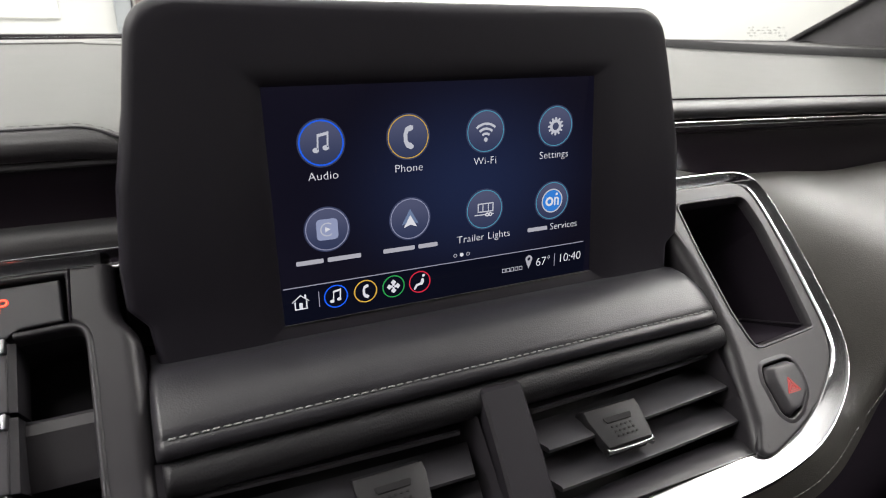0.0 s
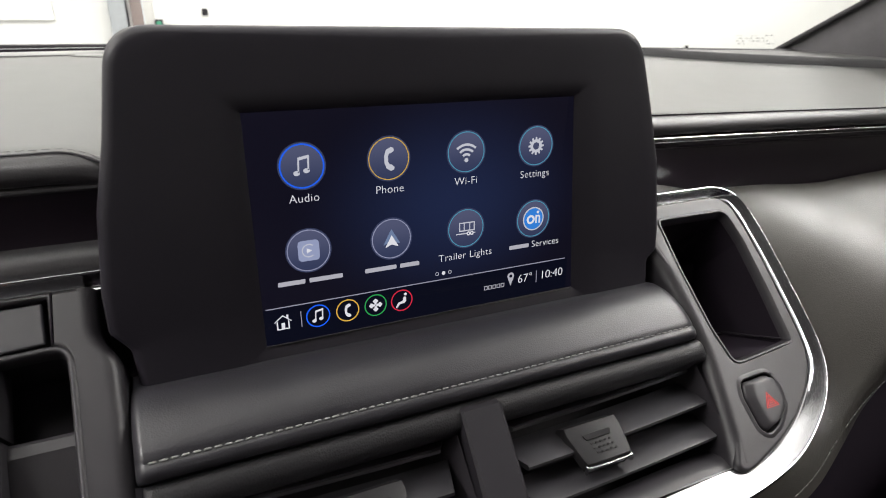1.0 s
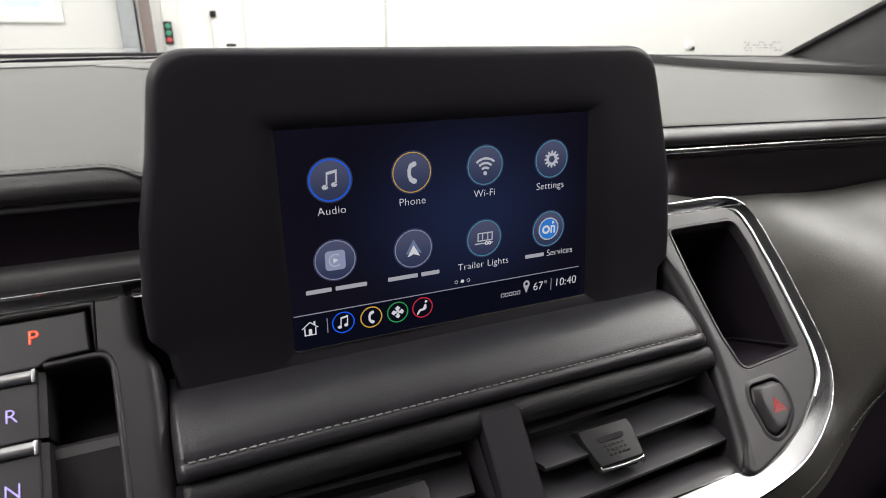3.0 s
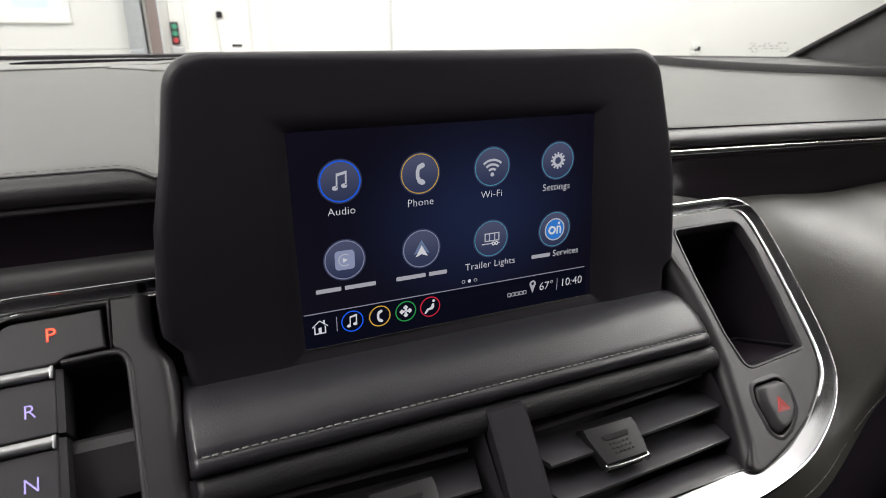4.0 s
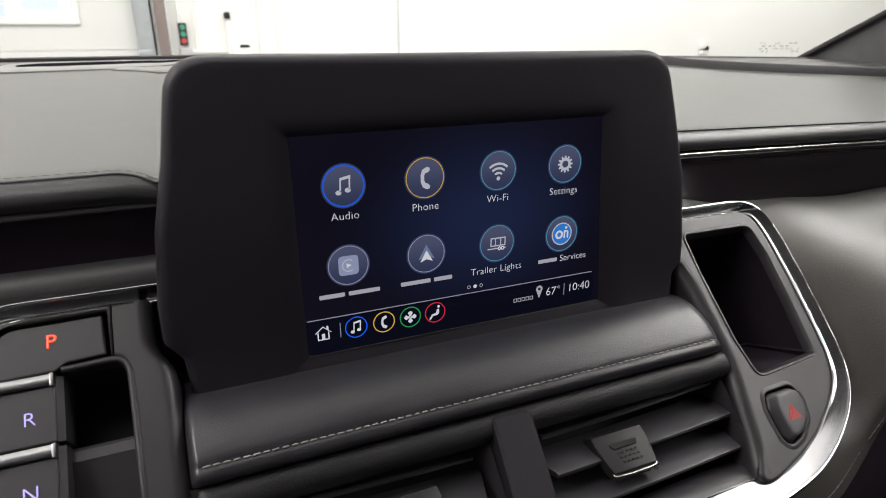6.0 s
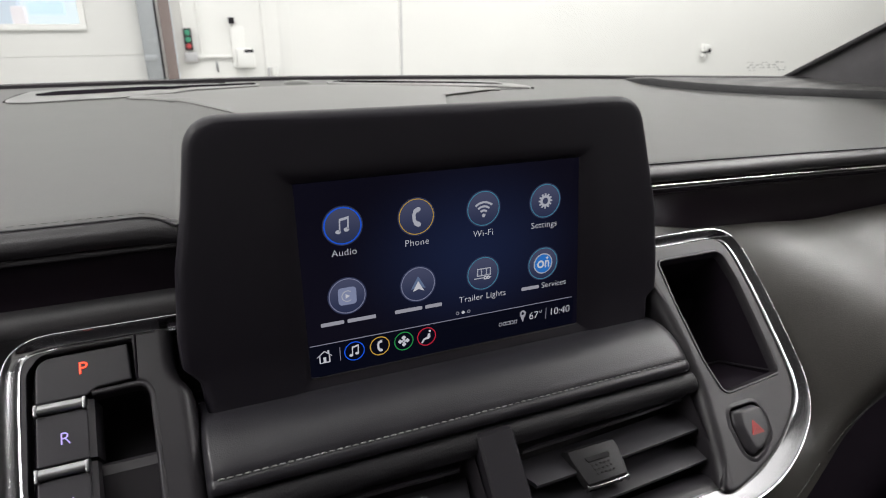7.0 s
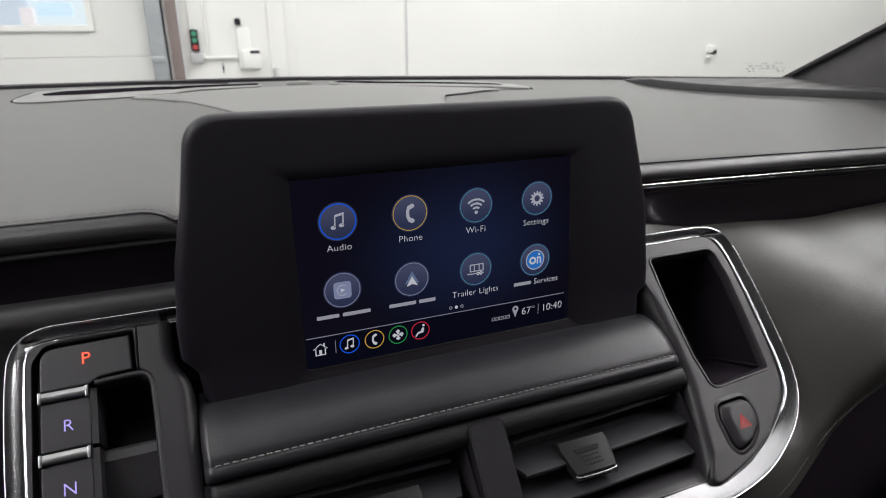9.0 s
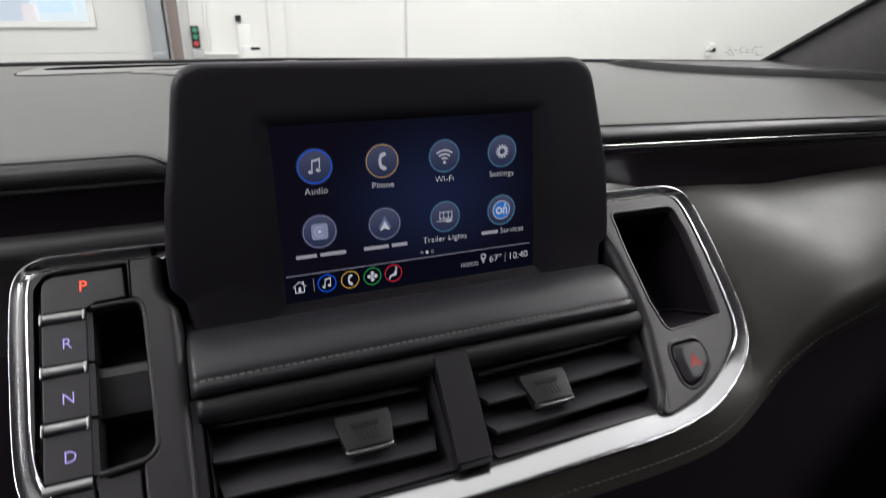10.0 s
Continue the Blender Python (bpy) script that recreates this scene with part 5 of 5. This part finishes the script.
def app_icon(x, z, ring_material, glyphs, label, text, text_label, rim=None):
    disc = part("app_icon", plate("app_icon", [circle(0, 0, 0.0104, 48)], G_DISC, LAY, 0, 0), display, at(x, z), label)
    part("rim", plate("rim", [circle(0, 0, 0.0112, 48), circle(0, 0, 0.0104, 48)], G_DIM, LAY), disc)
    part("ring", plate("ring", [circle(0, 0, 0.0105, 48), circle(0, 0, 0.0105 - (rim or 0.00042), 48)], ring_material, LAY, 0, LAY), disc)
    for outs, material, layer in glyphs:
        part("glyph", plate("glyph", outs, material, LAY, 0, layer * LAY), disc)
    if text:
        part("caption", words("caption", text, 0.0057, G_WHITE, 0.00005, spacing=1.05, thin=-0.00008), disc, pose(0, -0.0170, LAY), text_label)
    return disc


P = 0.0424
app_icon(-1.5 * P, 0, G_BLUE, [(note(0.0104), G_GLYPH, 2)], "round icon with a music note and blue ring", "Audio", "", 0.0007)
app_icon(-0.5 * P, 0, G_AMBER, [(handset(0.0115), G_GLYPH, 2)], "round icon with a handset and amber ring", "Phone", "")
app_icon(0.5 * P - 0.0002, 0, G_TEAL, [(wifi(), G_GLYPH, 2)], "round icon with signal arcs and teal ring", "Wi-Fi", "")
app_icon(1.5 * P - 0.0004, 0, G_TEAL, [(gear_shape(), G_GLYPH, 2)], "round icon with a gear wheel and teal ring", "Settings", "")
Q = -0.0411
icon = app_icon(-1.5 * P, Q, G_LILAC, [([box2(-0.0052, -0.0052, 0.0052, 0.0052, 0.0022)], G_SQUARE, 2), ([arc(0, 0, 0.0034, 50, 310, 20) + arc(0, 0, 0.0029, 310, 50, 20)], G_GLYPH, 3), ([[(-0.0010, -0.0013), (0.0015, 0.0), (-0.0010, 0.0013)]], G_WHITE, 3)], "round icon with a pale rounded square", "", "")
icon2 = app_icon(-0.5 * P, Q, G_LILAC, [([rounded([(0, 0.0052), (0.0046, -0.0030), (0.0, -0.0014), (-0.0046, -0.0030)], 0.0002)], G_SHADOW, 2), ([rounded([(0.0, 0.0020), (0.0036, -0.0044), (0.0, -0.0030), (-0.0036, -0.0044)], 0.0002)], G_WHITE, 3)], "round icon with a pale arrowhead", "", "")
tb, tbar, tw = trailer()
app_icon(0.5 * P, Q, G_TEAL, [(tb, G_GLYPH, 2), (tbar, G_GLYPH, 2), (tw, G_WHITE, 3)], "round icon with a trailer and teal ring", "Trailer Lights", "")
G_MARK = glow("ui_mark_blue", (0.03, 0.19, 0.62), 0.8)
icon3 = app_icon(1.5 * P, Q, G_TEAL, [([circle(0, 0, 0.0068, 40), circle(0, 0, 0.0061, 40)], G_GLYPH, 2), ([circle(0, 0, 0.0061, 40)], G_MARK, 2), ([circle(-0.0018, -0.0003, 0.0026, 28), circle(-0.0018, -0.0003, 0.0014, 24)], G_WHITE, 3), ([[(0.0013, -0.0028), (0.0022, -0.0028), (0.0022, 0.0004), (0.0026, 0.0011), (0.0032, 0.0011), (0.0035, 0.0004), (0.0035, -0.0028), (0.0044, -0.0028), (0.0044, 0.0006), (0.0040, 0.0016), (0.0033, 0.0020), (0.0026, 0.0019), (0.0022, 0.0015), (0.0022, 0.0020), (0.0013, 0.0020)]], G_WHITE, 3), ([circle(0.0028, 0.0036, 0.0008, 10)], G_WHITE, 3)], "round icon with a blue and white mark", "", "")


def bars(parent, spans, h=0.0023, base=-0.0166):
    for x0, x1 in spans:
        part("caption_bar", plate("caption_bar", [box2(x0, base, x1, base + h, 0.0006, 3)], G_GREY, LAY), parent, pose(0, 0, 0))


bars(icon, ((-0.0160, -0.0028), (-0.0008, 0.0160)))
bars(icon2, ((-0.0148, 0.0022), (0.0042, 0.0150)))
bars(icon3, ((-0.0150, -0.0022),))
part("caption", words("caption", "Services", 0.0057, G_WHITE, 0.00005, "LEFT", thin=-0.00008), icon3, pose(-0.0005, -0.0170, LAY))

bar_z = -0.0683
ui("status_strip", [box2(-0.0893, -0.0900, 0.0888, bar_z)], M_STATUS, screen, 0)
ui("divider_line", [box2(-0.0868, bar_z - 0.0003, 0.0872, bar_z + 0.0002)], G_LINE, screen, 1)
for i, x in enumerate((0.0040, 0.0078, 0.0116)):
    ui("page_dot", [circle(x, -0.0647, 0.00105, 20)] + ([] if i == 1 else [circle(x, -0.0647, 0.00075, 18)]), G_WHITE if i == 1 else G_GREY, screen, 1)
bz = -0.0762
hx = -0.0790
ui("home_glyph", [[(hx - 0.00435, bz + 0.00025), (hx, bz + 0.00385), (hx + 0.00180, bz + 0.00238), (hx + 0.00180, bz + 0.00369), (hx + 0.00279, bz + 0.00369), (hx + 0.00279, bz + 0.00148), (hx + 0.00435, bz + 0.00025), (hx + 0.00402, bz - 0.00008), (hx, bz + 0.00320), (hx - 0.00402, bz - 0.00008)]], G_WHITE, screen, 1, label="white house symbol")
ui("home_glyph", [[(hx - 0.00312, bz + 0.00016), (hx - 0.00312, bz - 0.00394), (hx + 0.00312, bz - 0.00394), (hx + 0.00312, bz + 0.00016), (hx + 0.00246, bz + 0.00082), (hx + 0.00246, bz - 0.00336), (hx - 0.00246, bz - 0.00336), (hx - 0.00246, bz + 0.00082)]], G_WHITE, screen, 1)
ui("home_glyph", [box2(hx - 0.00082, bz - 0.00336, hx + 0.00082, bz - 0.00033)], G_WHITE, screen, 1)
ui("separator", [box2(-0.0702, bz - 0.0042, -0.0698, bz + 0.0042)], G_LINE, screen, 1)
for x, ringm, outs in ((-0.0615, G_BLUE, note(0.0078)), (-0.0462, G_AMBER, handset(0.0074)), (-0.0312, G_GREEN, None), (-0.0166, G_RED, None)):
    sym = part("shortcut", plate("shortcut", [circle(0, 0, 0.0061, 40), circle(0, 0, 0.0055, 40)], ringm, LAY, 0, LAY), screen, at(x, bz), "small ringed shortcut symbol")
    if outs is None and ringm is G_GREEN:
        arm = [(0.0008, 0.0010), (0.0009, 0.0018), (0.0017, 0.0022), (0.0016, 0.0029), (0.0, 0.0041), (-0.0016, 0.0029), (-0.0017, 0.0022), (-0.0009, 0.0018), (-0.0008, 0.0010)]
        arm = [(x * 0.82, y * 0.9) for x, y in arm]
        outs = [[(x * math.cos(k * math.pi / 2) - y * math.sin(k * math.pi / 2), x * math.sin(k * math.pi / 2) + y * math.cos(k * math.pi / 2)) for x, y in arm] for k in range(4)] + [circle(0, 0, 0.0009, 16), circle(0, 0, 0.0004, 12)]
    elif outs is None:
        outs = [rounded([(0.0022, 0.0020), (0.0010, 0.0016), (0.0004, -0.0004), (-0.0020, -0.0010), (-0.0036, -0.0036), (-0.0028, -0.0041), (-0.0012, -0.0020), (0.0014, -0.0017), (0.0024, -0.0006)], 0.0004, 3), circle(0.0021, 0.0033, 0.0008, 12)]
    if ringm is G_GREEN:
        for blade in outs[:4]:
            part("fan_blade", plate("fan_blade", [blade], G_WHITE, LAY, 0, LAY), sym)
        part("fan_hub", plate("fan_hub", outs[4:], G_WHITE, LAY, 0, LAY), sym)
    else:
        for piece in outs:
            part("symbol", plate("symbol", [piece], G_WHITE, LAY, 0, LAY), sym)
for i in range(5):
    x = 0.0330 + 0.0027 * i
    ui("signal_box", [box2(x, -0.0795, x + 0.0022, -0.0771), box2(x + 0.00035, -0.07915, x + 0.00185, -0.07745)], G_GREY, screen, 1)
pinx = 0.0502
ui("map_pin", [arc(pinx, -0.0737, 0.0022, -30, 210, 16) + [(pinx, -0.0796)], circle(pinx, -0.0737, 0.0010, 16)], G_GREY, screen, 1, label="pale map pin")
part("temperature", words("temperature", "67°", 0.0073, G_WHITE, 0.00005, "LEFT", thin=-0.00008), screen, at(0.0548, -0.0789) @ pose(0, 0, LAY))
ui("separator", [box2(0.0674, -0.0806, 0.0678, -0.0730)], G_LINE, screen, 1)
part("clock_time", words("clock_time", "10:40", 0.0073, G_WHITE, 0.00005, "LEFT", thin=-0.00008), screen, at(0.0700, -0.0789) @ pose(0, 0, LAY))
